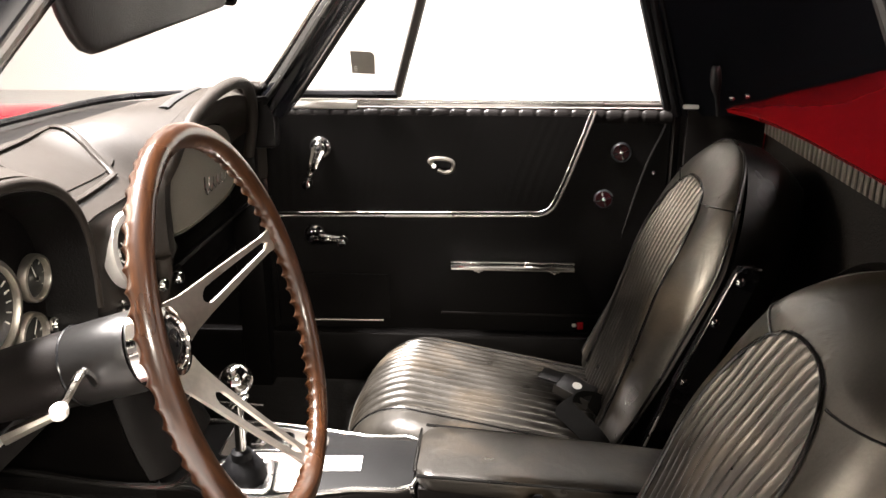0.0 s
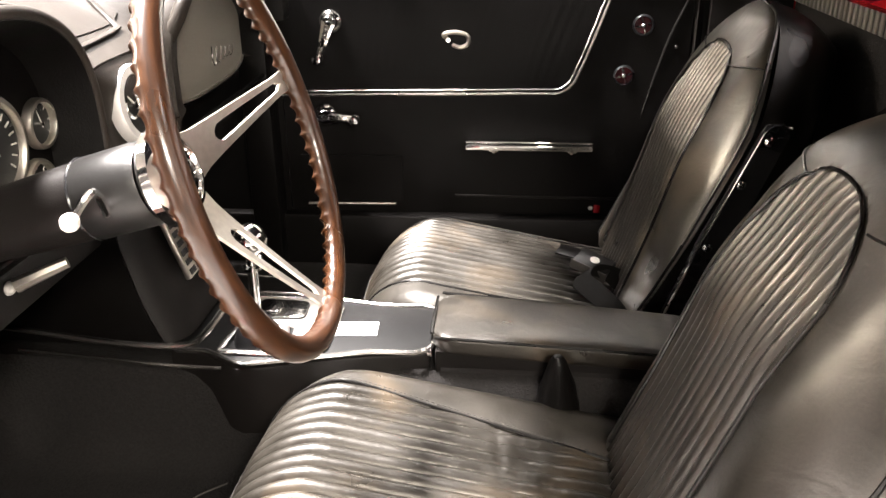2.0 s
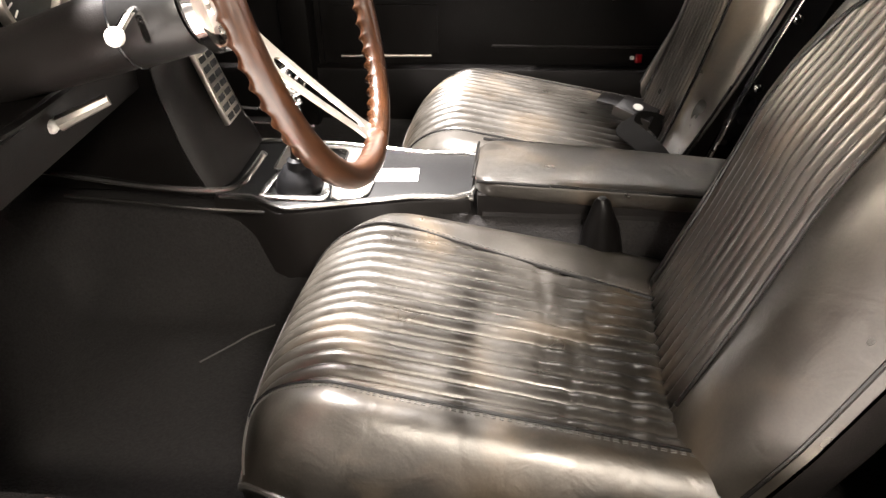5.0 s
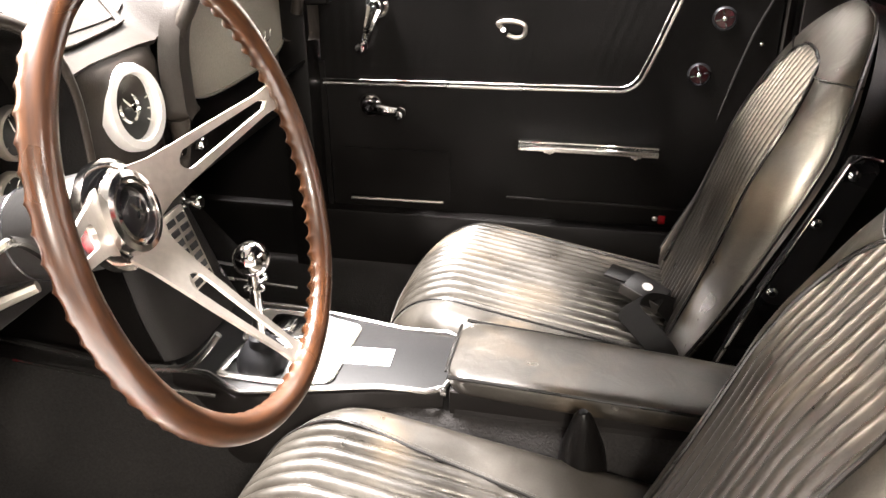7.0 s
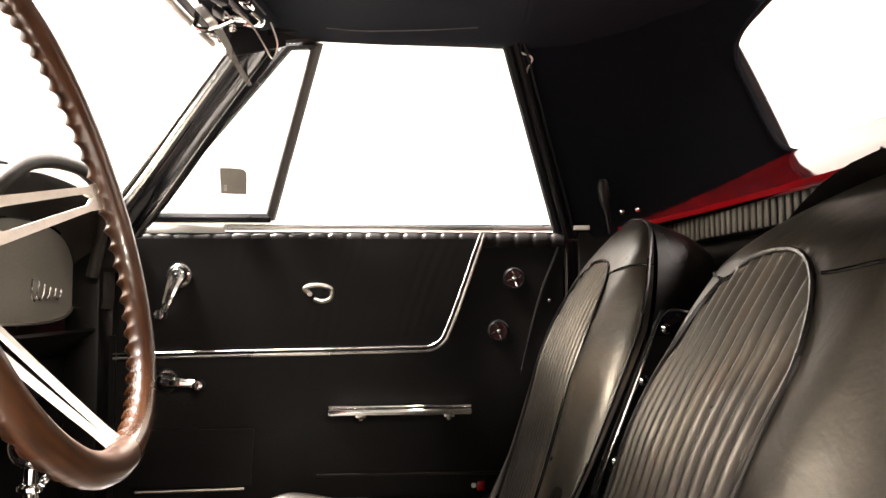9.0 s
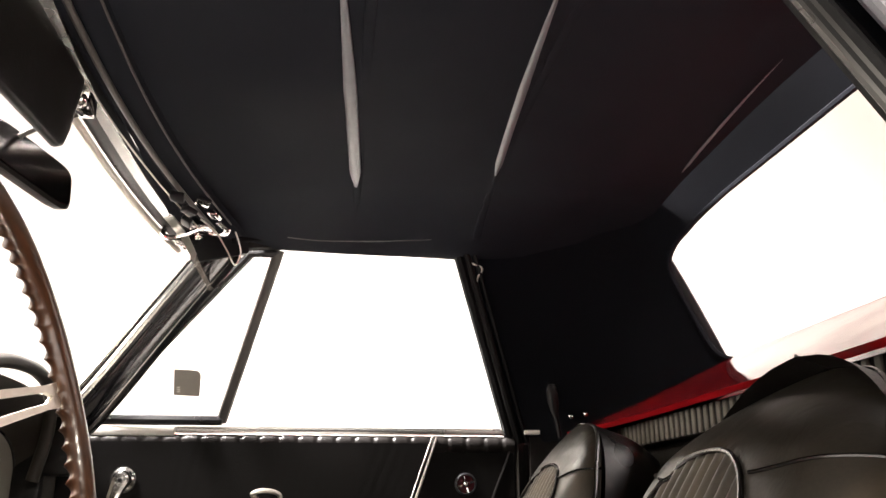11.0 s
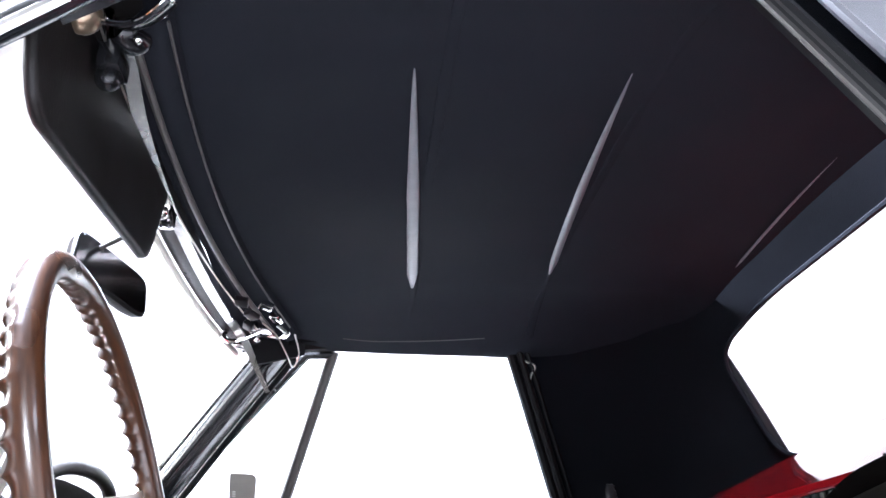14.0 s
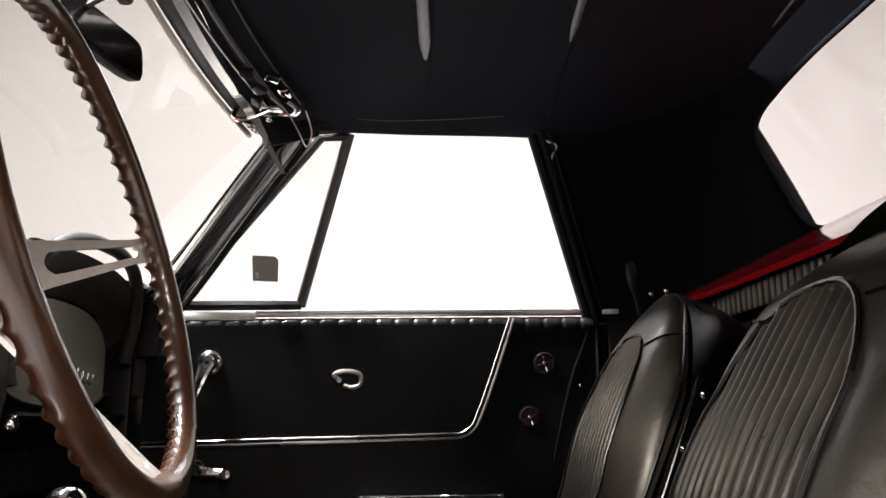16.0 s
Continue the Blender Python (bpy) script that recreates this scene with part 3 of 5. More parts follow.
wg = part("windshield_glass", sheet(screen, 12, 40), GLASS, wind, "clear curved glass")
wg.visible_shadow = False
for s in (1, -1):
    oy = 0.0 if s > 0 else -0.035
    ox = 0.0 if s > 0 else -0.068
    pts = [(-0.375 + ox, CY + s * 0.595 + oy, 0.81), (-0.316 + ox, CY + s * 0.572 + oy, 0.878), (-0.222 + ox, CY + s * 0.540 + oy, 1.0), (-0.135 + ox, CY + s * 0.508 + oy, 1.108), (-0.112 + ox, CY + s * 0.498 + oy, 1.138)]
    pl = part("pillar", tube(smooth_path(pts, 6), 0.038, 16, squash=((0, 1, 0), 0.5)), PILLARM, wind, "glossy black windshield pillar")
    part("pillar_bead", tube(smooth_path([(x - 0.030, y - s * 0.008, z + 0.0245) for x, y, z in pts], 6), 0.0060, 8), TRIM, pl, "bright pillar bead")
    part("pillar_bead", tube(smooth_path([(x - 0.010, y - s * 0.017, z + 0.008) for x, y, z in pts], 6), 0.0075, 8), PIPING, pl)
    part("pillar_bead", tube(smooth_path([(x + 0.021, y - s * 0.012, z - 0.018) for x, y, z in pts], 6), 0.0018, 6), TRIM, pl)
    if s < 0:
        part("pillar_bead", tube(smooth_path([(x + 0.031, y - 0.012, z - 0.020) for x, y, z in pts], 6), 0.0045, 8), TRIM, pl)
    part("pillar_foot", box(-0.435 + ox, -0.365 + ox, CY + s * 0.60 + oy - 0.026, CY + s * 0.60 + oy + 0.022, 0.72, 0.835, 0.012), VINYL, pl)
    part("corner_plate", sheet(lambda u, v, s=s, ox=ox, oy=oy: (lerp(-0.165, -0.070, v) + ox * 0.5, CY + s * lerp(0.470, 0.500, v) + oy, lerp(1.095 + 0.03 * v, 1.158, u)), 4, 6, 0.01), BLACKMETAL, pl)


def rail(dx, dz, r, y0=0.745, y1=1.715, n=30, sq=None):
    return tube([(head_x(lerp(y0, y1, k / n)) + dx, lerp(y0, y1, k / n), head_z(lerp(y0, y1, k / n)) + dz) for k in range(n + 1)], r, 8, squash=sq)


part("header", rail(0, 0.012, 0.026, sq=((0, 0, 1), 0.6)), VINYL, wind, "black painted windshield header")
def inner_strip():
    pts = [V(head_x(y) + 0.014, y, head_z(y) - 0.006) for y in (lerp(0.80, 1.56, k / 20) for k in range(21))]
    pts += [V(-0.165, 1.62, 1.115), V(-0.150, 1.675, 1.085), V(-0.132, 1.728, 1.053)]
    pts = smooth_path(pts, 2)
    n = len(pts)
    bm = bmesh.new()
    rows = []
    for k, p in enumerate(pts):
        hw = 0.0066 * min(1, 0.55 + 4 * (1 - k / (n - 1)))
        a, b = p + V(-hw, 0, -0.35 * hw), p + V(hw, 0, 0.35 * hw)
        rows.append([bm.verts.new(a), bm.verts.new(b), bm.verts.new(b + V(-0.001, 0, 0.004)), bm.verts.new(a + V(-0.001, 0, 0.004))])
    for r0, r1 in zip(rows, rows[1:]):
        for q in range(4):
            bm.faces.new((r0[q - 1], r0[q], r1[q], r1[q - 1]))
    bm.faces.new(rows[0])
    bm.faces.new(rows[-1][::-1])
    return bm


part("header_trim", inner_strip(), TRIM, wind, "pale bright strip along the header")
part("header_trim", rail(-0.026, -0.004, 0.006), STEEL, wind)
part("cowl_trim", tube([base_p(lerp(0.65, 1.81, k / 30)) for k in range(31)], 0.007, 8), BLACKMETAL, wind)

part("cowl", sheet(lambda u, v: (lerp(base_p(lerp(0.66, 1.80, v)).x - 0.05, pad_back(lerp(0.66, 1.80, v)) + 0.03, u), lerp(0.66, 1.80, v), 0.828 + 0.006 * u), 4, 30, 0.01), DOORV, wind, "black panel between glass and dash")
BRASSY = material("dull_brass", (0.28, 0.22, 0.15), 0.4, 0.8, 60, 0.3, 0.1)
vis = thing("sun_visor", "black vinyl sun visor swung down against the glass", "sun visor", (0, 0, 0))


def bevelled(bm, r=0.005):
    """Rounds the sharp rim of a thick sheet."""
    bm.normal_update()
    rim_edges = [e for e in bm.edges if len(e.link_faces) == 2 and e.calc_face_angle() > 1.0]
    bmesh.ops.bevel(bm, geom=rim_edges, offset=r, segments=3, affect="EDGES", profile=0.5)
    return bm


def visor(u, v):
    y = lerp(0.695, 1.088, v)
    low = lerp(1.010, 1.040, v) + 0.055 * max(0, 1 - v / 0.15) ** 2.2 + 0.03 * max(0, (v - 0.94) / 0.06) ** 2
    return (lerp(-0.192, -0.202, u), y, lerp(1.136, low, u))


part("visor_pad", bevelled(sheet(visor, 10, 30, 0.012)), VINYL, vis)
part("visor_rod", tube([(head_x(0.74), 0.74, 1.125), (head_x(0.9) - 0.01, 0.9, 1.13), (head_x(1.13) - 0.008, 1.13, 1.134)], 0.004, 8), CHROME, vis)
part("visor_bracket", join(box(-0.215, -0.195, 1.12, 1.15, 1.115, 1.14, 0.004), ball(0.008, (-0.205, 1.115, 1.125))), CHROME, vis)
part("visor_bracket", join(box(head_x(0.80) - 0.01, head_x(0.80) + 0.012, 0.785, 0.82, 1.105, 1.14, 0.005), ball(0.012, (head_x(0.80), 0.80, 1.10))), BLACKMETAL, vis)

mir = thing("rearview_mirror", "black-rimmed rearview mirror on a metal stem", "mirror", (0, 0, 0))
MC, MN = V(-0.291, 1.216, 1.078), V(0.85, -0.44, 0.28).normalized()
MU = V(0.48, 0.84, -0.25)
MU = (MU - MN * MU.dot(MN)).normalized()
MV = MN.cross(MU)


def mirror_outline(w, h, n=40):
    out = []
    for k in range(n):
        a = 2 * math.pi * k / n
        c, s_ = math.cos(a), math.sin(a)
        px, py = w * math.copysign(abs(c) ** 0.30, c), h * math.copysign(abs(s_) ** 0.34, s_)
        out.append((px * (1 - 0.03 * py / h), py))
    return out


def plate_stack(levels, origin, u, v, nrm):
    bm = bmesh.new()
    rings = [[bm.verts.new(origin + u * a + v * b + nrm * d) for a, b in outl] for outl, d in levels]
    for r0, r1 in zip(rings, rings[1:]):
        for k in range(len(r0)):
            bm.faces.new((r0[k - 1], r0[k], r1[k], r1[k - 1]))
    bm.faces.new(rings[0])
    bm.faces.new(rings[-1][::-1])
    return bm


part("mirror_case", plate_stack([(mirror_outline(0.058, 0.025), -0.016), (mirror_outline(0.064, 0.032), -0.008), (mirror_outline(0.067, 0.0360), 0.004), (mirror_outline(0.065, 0.0340), 0.008)], MC, MU, MV, MN), VINYL, mir)
# the dark reflection of the roof is put into the mirror's colour
part("mirror_face", plate_stack([(mirror_outline(0.063, 0.0322), 0.0085), (mirror_outline(0.062, 0.0314), 0.0092)], MC, MU, MV, MN), material("darkened_mirror", (0.06, 0.06, 0.065), 0.14, 1, 10, 0.02, 0), mir, "mirror glass, darkened for the black roof it reflects", smooth=False)
part("mirror_stem", tube([MC - MN * 0.014 + MV * 0.012, V(-0.300, 1.199, 1.111), V(-0.270, 1.200, 1.131), V(-0.225, 1.202, 1.152)], 0.0042, 8), POSTM, mir)

# ---------------------------------------------------------------- folding top
CT = 1.218                                 # centre line of the top
top = thing("convertible_top", "raised black cloth convertible top with clear rear pane", "convertible top", (0, 0, 0))


def roof_z(x, y):
    zc = table([-0.19, -0.13, -0.05, 0.12, 0.37, 0.60, 0.69], [1.152, 1.172, 1.195, 1.222, 1.228, 1.225, 1.212], x)
    k = abs(y - CT)
    side = 1.150 - 0.004 * abs(x - 0.15)
    if k < 0.33:
        return zc - 0.012 * (k / 0.33) ** 2
    t = min(1, (k - 0.33) / 0.217)
    return lerp(zc - 0.012, side, t**2.0)


def roof(u, v):
    x = lerp(-0.185, 0.69, u)
    half = table([-0.185, 0.0, 0.34, 0.55, 0.69], [0.503, 0.542, 0.560, 0.53, 0.47], x)
    y = CT + half * lerp(-1, 1, v)
    k = abs(y - CT) / 0.535
    return (x, y, min(roof_z(x, y), 1.3) + 0.004 * noise.noise((x * 5, y * 5, 0)))


part("roof_cloth", sheet(roof, 60, 70, 0.006), CLOTH, top, "black cloth roof lining")
for bx, y0, y1, w in ((0.120, 0.90, 1.545, 0.0095), (0.361, 0.90, 1.488, 0.0068), (0.671, 1.05, 1.415, 0.0025)):
    part("bow", tube([(bx + 0.053 * (lerp(y0, y1, k / 24) - 1.36), lerp(y0, y1, k / 24), roof_z(bx, lerp(y0, y1, k / 24)) - 0.0095) for k in range(25)], lambda t, w=w: w * (0.10 + 0.90 * min(1, 2.0 * t) ** 0.8) * (0.25 + 0.75 * min(1, (1 - t) / 0.08)), 10, squash=((0, 0, 1), 0.55)), BOWM, top, "grey painted roof bow")
    part("bow_sleeve", tube([(bx + 0.012, lerp(0.74, 1.72, k / 24), roof_z(bx, lerp(0.74, 1.72, k / 24)) - 0.002) for k in range(25)], 0.009, 8, squash=((0, 0, 1), 0.6)), CLOTH, top)


def wrap(a, h):
    """The cloth round the back: a from -1 (driver) to 1 (passenger), h from the deck up to the roof."""
    s = 1 if a >= 0 else -1
    k = abs(a)
    ks = [0, 0.25, 0.45, 0.60, 0.75, 0.88, 1.0]
    lo = V(table(ks, [0.885, 0.88, 0.865, 0.82, 0.70, 0.57, 0.462], k), table(ks, [0, 0.17, 0.315, 0.425, 0.56, 0.627, 0.667], k), table(ks, [0.922, 0.920, 0.898, 0.856, 0.806, 0.790, 0.788], k))
    hi = V(table(ks, [0.69, 0.69, 0.685, 0.66, 0.57, 0.45, 0.338], k), table(ks, [0, 0.18, 0.33, 0.425, 0.50, 0.537, 0.552], k), table(ks, [1.232, 1.23, 1.22, 1.205, 1.185, 1.172, 1.160], k))
    p = lo.lerp(hi, h)
    p += V(0.012, 0, 0) * math.sin(math.pi * h) * (1 - k)
    return V(p.x, CT + s * p.y, p.z)


def ring_point(ang):
    """A rounded outline of the rear pane in (a, h)."""
    c, s_ = math.cos(ang), math.sin(ang)
    return 0.575 * math.copysign(abs(c) ** 0.36, c) * (1 + 0.02 * s_), 0.42 + 0.36 * math.copysign(abs(s_) ** 0.36, s_)


def back_cloth():
    bm = bmesh.new()
    n, rings = 160, []
    for r in range(13):
        t = r / 12
        row = []
        for k in range(n):
            ang = 2 * math.pi * k / n
            ia, ih = ring_point(ang)
            c, s_ = math.cos(ang), math.sin(ang)
            m = max(abs(c), abs(s_))
            oa, oh = c / m, 0.5 + 0.5 * s_ / m
            row.append(bm.verts.new(wrap(lerp(ia, oa, t), lerp(ih, oh, t))))
        rings.append(row)
    for r0, r1 in zip(rings, rings[1:]):
        for k in range(n):
            bm.faces.new((r0[k - 1], r0[k], r1[k], r1[k - 1]))
    g = bmesh.ops.solidify(bm, geom=bm.faces[:], thickness=0.005)
    return bm


part("back_cloth", back_cloth(), CLOTH, top, "black cloth quarters round the rear pane")
part("pane_binding", tube([wrap(*ring_point(2 * math.pi * k / 160)) for k in range(160)], 0.005, 6, closed=True), CLOTH, top)


def rear_pane(u, v):
    c = 2 * u - 1
    d = 2 * v - 1
    m = max(abs(c), abs(d), 1e-6)
    r = math.hypot(c, d)
    ang = math.atan2(d, c)
    ia, ih = ring_point(ang)
    return wrap(ia * m, 0.42 + (ih - 0.42) * m) + V(0.001, 0, 0.001) + V(0.002, 0, 0) * noise.noise((u * 6, v * 4, 3))


rp = part("rear_pane", sheet(rear_pane, 40, 24), VINYLPANE, top, "slightly hazy clear vinyl rear window")
rp.visible_shadow = False
for s in (1, -1):
    edge = [wrap(s * 1.0, k / 12) for k in range(13)]
    part("side_seal", tube([p + V(0.004 if s > 0 else -0.004, -s * 0.002, 0) for p in edge], 0.011, 8), RUBBER, top, "black rubber window seal")
    part("side_seal", tube([p + V(0.018, -s * 0.012, 0) for p in edge], 0.008, 8), RUBBER, top)
    part("side_seal", tube([p + V(0.034, -s * 0.014, 0) for p in edge], 0.0045, 6), RUBBER, top)
    rl = [V(-0.10, CT + s * 0.512, 1.142), V(0.0, CT + s * 0.545, 1.160), V(0.17, CT + s * 0.553, 1.163), V(0.335, CT + s * 0.552, 1.157)]
    part("side_rail", tube(smooth_path(rl, 6), 0.0125, 8), VINYL, top, "black painted top side rail")
    part("side_rail", tube(smooth_path([p + V(0, -s * 0.022, 0.005) for p in rl], 6), 0.007, 8), RUBBER, top)
    if s > 0:
        part("cable", tube(smooth_path([(0.005, 1.715, 1.158), (0.06, 1.70, 1.149), (0.115, 1.695, 1.148), (0.19, 1.695, 1.151), (0.28, 1.70, 1.159)], 8), 0.0009, 6), POSTM, top, "thin slack cable under the roof edge")
    part("seal_clip", tube(smooth_path([wrap(s, 0.98) + V(0.01, -s * 0.014, 0), wrap(s, 0.93) + V(0.022, -s * 0.016, 0.0), wrap(s, 0.88) + V(0.038, -s * 0.018, 0.008), wrap(s, 0.83) + V(0.022, -s * 0.016, 0), wrap(s, 0.70) + V(0.016, -s * 0.014, 0)], 6), 0.0022, 6), STEEL, top)
    for q in range(3 if s < 0 else 0):
        part("seal_rib_strip", tube([p + V(-0.016 - 0.011 * q, s * (0.006 + 0.006 * q), 0.003) for p in edge], 0.0042 - 0.0006 * q, 6), PIPING if q != 1 else RUBBER, top)
    # outer face and hem take the lit copy of the cloth
    part("outer_quarter", sheet(lambda u, v, s=s: wrap(s * lerp(0.985, 0.55, u), lerp(0.02, 0.98, v)) + V(0.006, s * 0.012, 0.006), 16, 12, 0.003), LITCLOTH, top, "outer cloth of the top, in a paler lit tone")
    part("outer_hem", tube([wrap(s * 0.985, lerp(0.02, 0.98, k / 12)) + V(0.004, s * 0.016, 0.006) for k in range(13)], 0.005, 8), LITCLOTH, top)
    if s < 0:
        continue
    # over-centre latch on the front rail
    ly = CT + 0.40
    lt = part("latch", box(head_x(ly) + 0.03, head_x(ly) + 0.075, ly - 0.020, ly + 0.020, 1.130, 1.152, 0.005), CHROME, top, "chrome top latch")
    part("latch_hook", tube(smooth_path([(head_x(ly) + 0.05, ly - 0.022 * s, 1.128), (head_x(ly) + 0.01, ly - 0.02 * s, 1.112), (head_x(ly) - 0.012, ly - 0.015 * s, 1.118), (head_x(ly) - 0.01, ly - 0.01 * s, 1.135)], 5), 0.005, 8), CHROME, lt)
    part("latch_lever", tube(smooth_path([(head_x(ly) + 0.065, ly + 0.01, 1.132), (head_x(ly) + 0.09, ly - 0.02, 1.120), (head_x(ly) + 0.10, ly - 0.04, 1.122), (head_x(ly) + 0.085, ly - 0.06, 1.130)], 6), 0.006, 8, squash=((0, 0, 1), 0.6)), CHROME, lt)
    part("latch_bolt", ball(0.007, (head_x(ly) + 0.04, ly + s * 0.03, 1.132), 12), CHROME, lt)
    part("latch_link", box(head_x(ly) + 0.0, head_x(ly) + 0.03, ly + s * 0.035 - 0.006, ly + s * 0.035 + 0.006, 1.116, 1.128, 0.003), CHROME, lt)
    part("latch_bolt", ball(0.006, (head_x(ly) + 0.015, ly + s * 0.05, 1.118), 12), CHROME, lt)
for s in (1, -1):
    # hinge arm at the foot of the top
    hg = part("hinge_arm", tube(smooth_path([(0.552, CT + s * 0.602, 0.795), (0.546, CT + s * 0.598, 0.83), (0.538, CT + s * 0.590, 0.865), (0.534, CT + s * 0.585, 0.898)], 6), lambda t: 0.0045 + 0.0075 * max(0, math.sin(math.pi * min(1, max(0, t - 0.35) / 0.75))) ** 1.3, 10, squash=((0, 1, 0), 0.4)), BLACKMETAL, top, "slim black top hinge blade")
    for q in ((0.57, 0.835), (0.60, 0.84)):
        part("hinge_bolt", ball(0.006, (q[0], CT + s * 0.58, q[1]), 10), CHROME, hg)


def brow_x(y):
    return -0.215 + (0.0130 if y < 1.1 else 0.0200) * ((y - 1.1) / 0.30) ** 2


def top_streak(dx, dz, r, y0=0.76, y1=1.60):
    return tube([(brow_x(y) + dx, y, 1.150 - 0.02 * (abs(y - CY) / 0.49) ** 2 + dz) for y in (lerp(y0, y1, k / 30) for k in range(31))], r, 8)


part("front_rail", tube([(brow_x(y) + 0.047, y, head_z(y) + 0.012) for y in (lerp(0.75, 1.66, k / 30) for k in range(31))], 0.030, 10, squash=((0, 0, 1), 0.45)), CLOTH, top, "black front rail of the top")
# thin pale lines modelled in place of the gloss streaks on the rail
part("front_rail_streak", top_streak(0.043, -0.007, 0.0042), POSTM, top)
part("front_rail_streak", top_streak(0.016, -0.004, 0.0013), STEEL, top)
part("front_rail_streak", top_streak(0.073, 0.002, 0.0016), POSTM, top)


def paddle(a, b, sag, w):
    """A dark curved latch handle with bright edges."""
    a, b = Vector(a), Vector(b)
    pts = [a.lerp(b, k / 12) + V(0, 0.6, -0.8) * sag * math.sin(math.pi * k / 12) for k in range(13)]
    side = V(0.25, 0.85, 0.45).normalized() * w
    ob = part("latch_handle", sheet(lambda u, v: pts[round(u * 12)] + side * (v - 0.5) + V(0, 0, 0.002) * (1 - (2 * v - 1) ** 2), 12, 4, 0.004), BLACKMETAL, top, "black latch handle with bright edges")
    for e in (-0.5, 0.5):
        part("handle_edge", tube([p + side * e for p in pts], 0.0014, 6), CHROME, ob)
    for p in (pts[0], pts[-1]):
        part("handle_pin", ball(0.004, p, 10), CHROME, ob)


paddle((-0.173, 0.748, 1.122), (-0.113, 0.718, 1.122), 0.010, 0.017)
paddle((-0.099, 0.698, 1.122), (-0.045, 0.665, 1.122), 0.008, 0.015)
pv = part("latch_body", lathe([(0.010, -0.016), (0.014, -0.010), (0.014, 0.010), (0.010, 0.016), (0, 0.016)], 20, (0.5, 0.8, 0.1), (-0.160, 0.775, 1.128)), BLACKMETAL, top, "black latch body")
part("latch_pin", ball(0.0045, (-0.150, 0.765, 1.117), 10), CHROME, pv)
part("latch_pin", ball(0.0045, (-0.125, 0.742, 1.128), 10), CHROME, pv)
for q, (lx, ly) in enumerate(((-0.150, 1.440), (-0.112, 1.452), (-0.140, 1.492), (-0.100, 1.500), (-0.150, 1.535))):
    part("latch_clip", turn(box(-0.011, 0.011, -0.009, 0.009, -0.005, 0.005, 0.002), pose(lx, ly, 1.128 - 0.002 * q, 12 * q - 20, 10, 25 * q)), CHROME if q % 2 else BLACKMETAL, top, "small latch clip")
part("loop_wire", tube(smooth_path([(-0.125, 1.52, 1.120), (-0.105, 1.56, 1.112), (-0.090, 1.60, 1.092), (-0.080, 1.64, 1.078), (-0.070, 1.63, 1.100), (-0.075, 1.58, 1.120)], 6), 0.0014, 6), STEEL, top)
part("visor_pivot", ball(0.017, (-0.190, 0.742, 1.122), 16), BRASSY, vis, "dull brassy visor pivot")
solo("striker_label", box(0.488, 0.520, 1.852, 1.866, 0.804, 0.813, 0.002), WHITELABEL, "small white label at the door's rear corner", "label")

# ---------------------------------------------------------------- dashboard
dash = thing("dashboard", "black padded dashboard with twin coves and chrome gauges", "dashboard", (0, 0, 0))
DL, DR = 0.86, 1.60            # centres of the gauge panel and the glove door


def arch(yc, half, rise, a, x, foot=0.095):
    """Outline of a cove: an arch over a flat foot."""
    c, s_ = math.cos(a), math.sin(a)
    py = half * math.copysign(abs(c) ** 0.75, c)
    pz = rise * abs(s_) ** 0.8 if s_ >= 0 else -foot * abs(s_) ** 0.35
    return V(x, yc + py, 0.705 + pz)


def driver_cove(a, grow=0.0, x=-0.41):
    return arch(DL, 0.205 + grow, 0.150 + grow, a, x)


def glove_cove(a, t):
    """From the wide rolled brow (t = 0) in to the glove door (t = 1)."""
    yc, half, rise, x = (table([0, 0.25, 0.6, 1], col, t) for col in ([1.566, 1.567, 1.580, 1.603], [0.288, 0.278, 0.240, 0.205], [0.157, 0.151, 0.128, 0.095], [-0.425, -0.403, -0.415, -0.462]))
    return arch(yc, half, rise, a, x, 0.080)


def brow_z(y):
    best = 0.0
    for yc, half, rise in ((DL, 0.221, 0.166), (1.562, 0.288, 0.159)):
        k = abs(y - yc) / half
        if k < 1:
            best = max(best, 0.705 + rise * (1 - k ** (2 / 0.75)) ** 0.4)
    return best


def pad(u, v):
    y = lerp(0.62, 1.85, v)
    zr = max(brow_z(y), 0.765)
    mid = math.exp(-((y - 1.19) / 0.10) ** 4)
    xr = lerp(-0.418, -0.428, mid)
    xb = pad_back(min(max(y, 0.66), 1.80)) + 0.004
    zb = 0.846
    x = lerp(xb, xr, u)
    z = lerp(zb, zr, u**1.6) + 0.018 * math.sin(math.pi * u) * (1 - mid)
    if mid > 0.02:
        z = lerp(z, lerp(zb, 0.768, u**1.4), mid)
    return (x, y, z)


part("dash_pad", sheet(pad, 26, 140, 0.008), DASHPAD, dash, "black grained dash pad")


def pad_at(x, y):
    lo, hi = 0.0, 1.0
    for _ in range(24):
        m_ = (lo + hi) / 2
        if pad(m_, (y - 0.62) / 1.23)[0] < x:
            lo = m_
        else:
            hi = m_
    return pad(lo, (y - 0.62) / 1.23)[2]


# raised frame of the speaker panel on the pad's middle
gr = [(-0.570, 1.090), (-0.452, 1.120), (-0.460, 1.262), (-0.590, 1.330)]
fr = [(lerp(p[0], q[0], k / 10), lerp(p[1], q[1], k / 10)) for p, q in zip(gr, gr[1:] + gr[:1]) for k in range(10)]
sp = part("speaker_frame", tube([(x, y, pad_at(x, y) + 0.003) for x, y in fr], 0.0060, 8, closed=True, squash=((0, 0, 1), 0.5)), DASHPAD, dash)
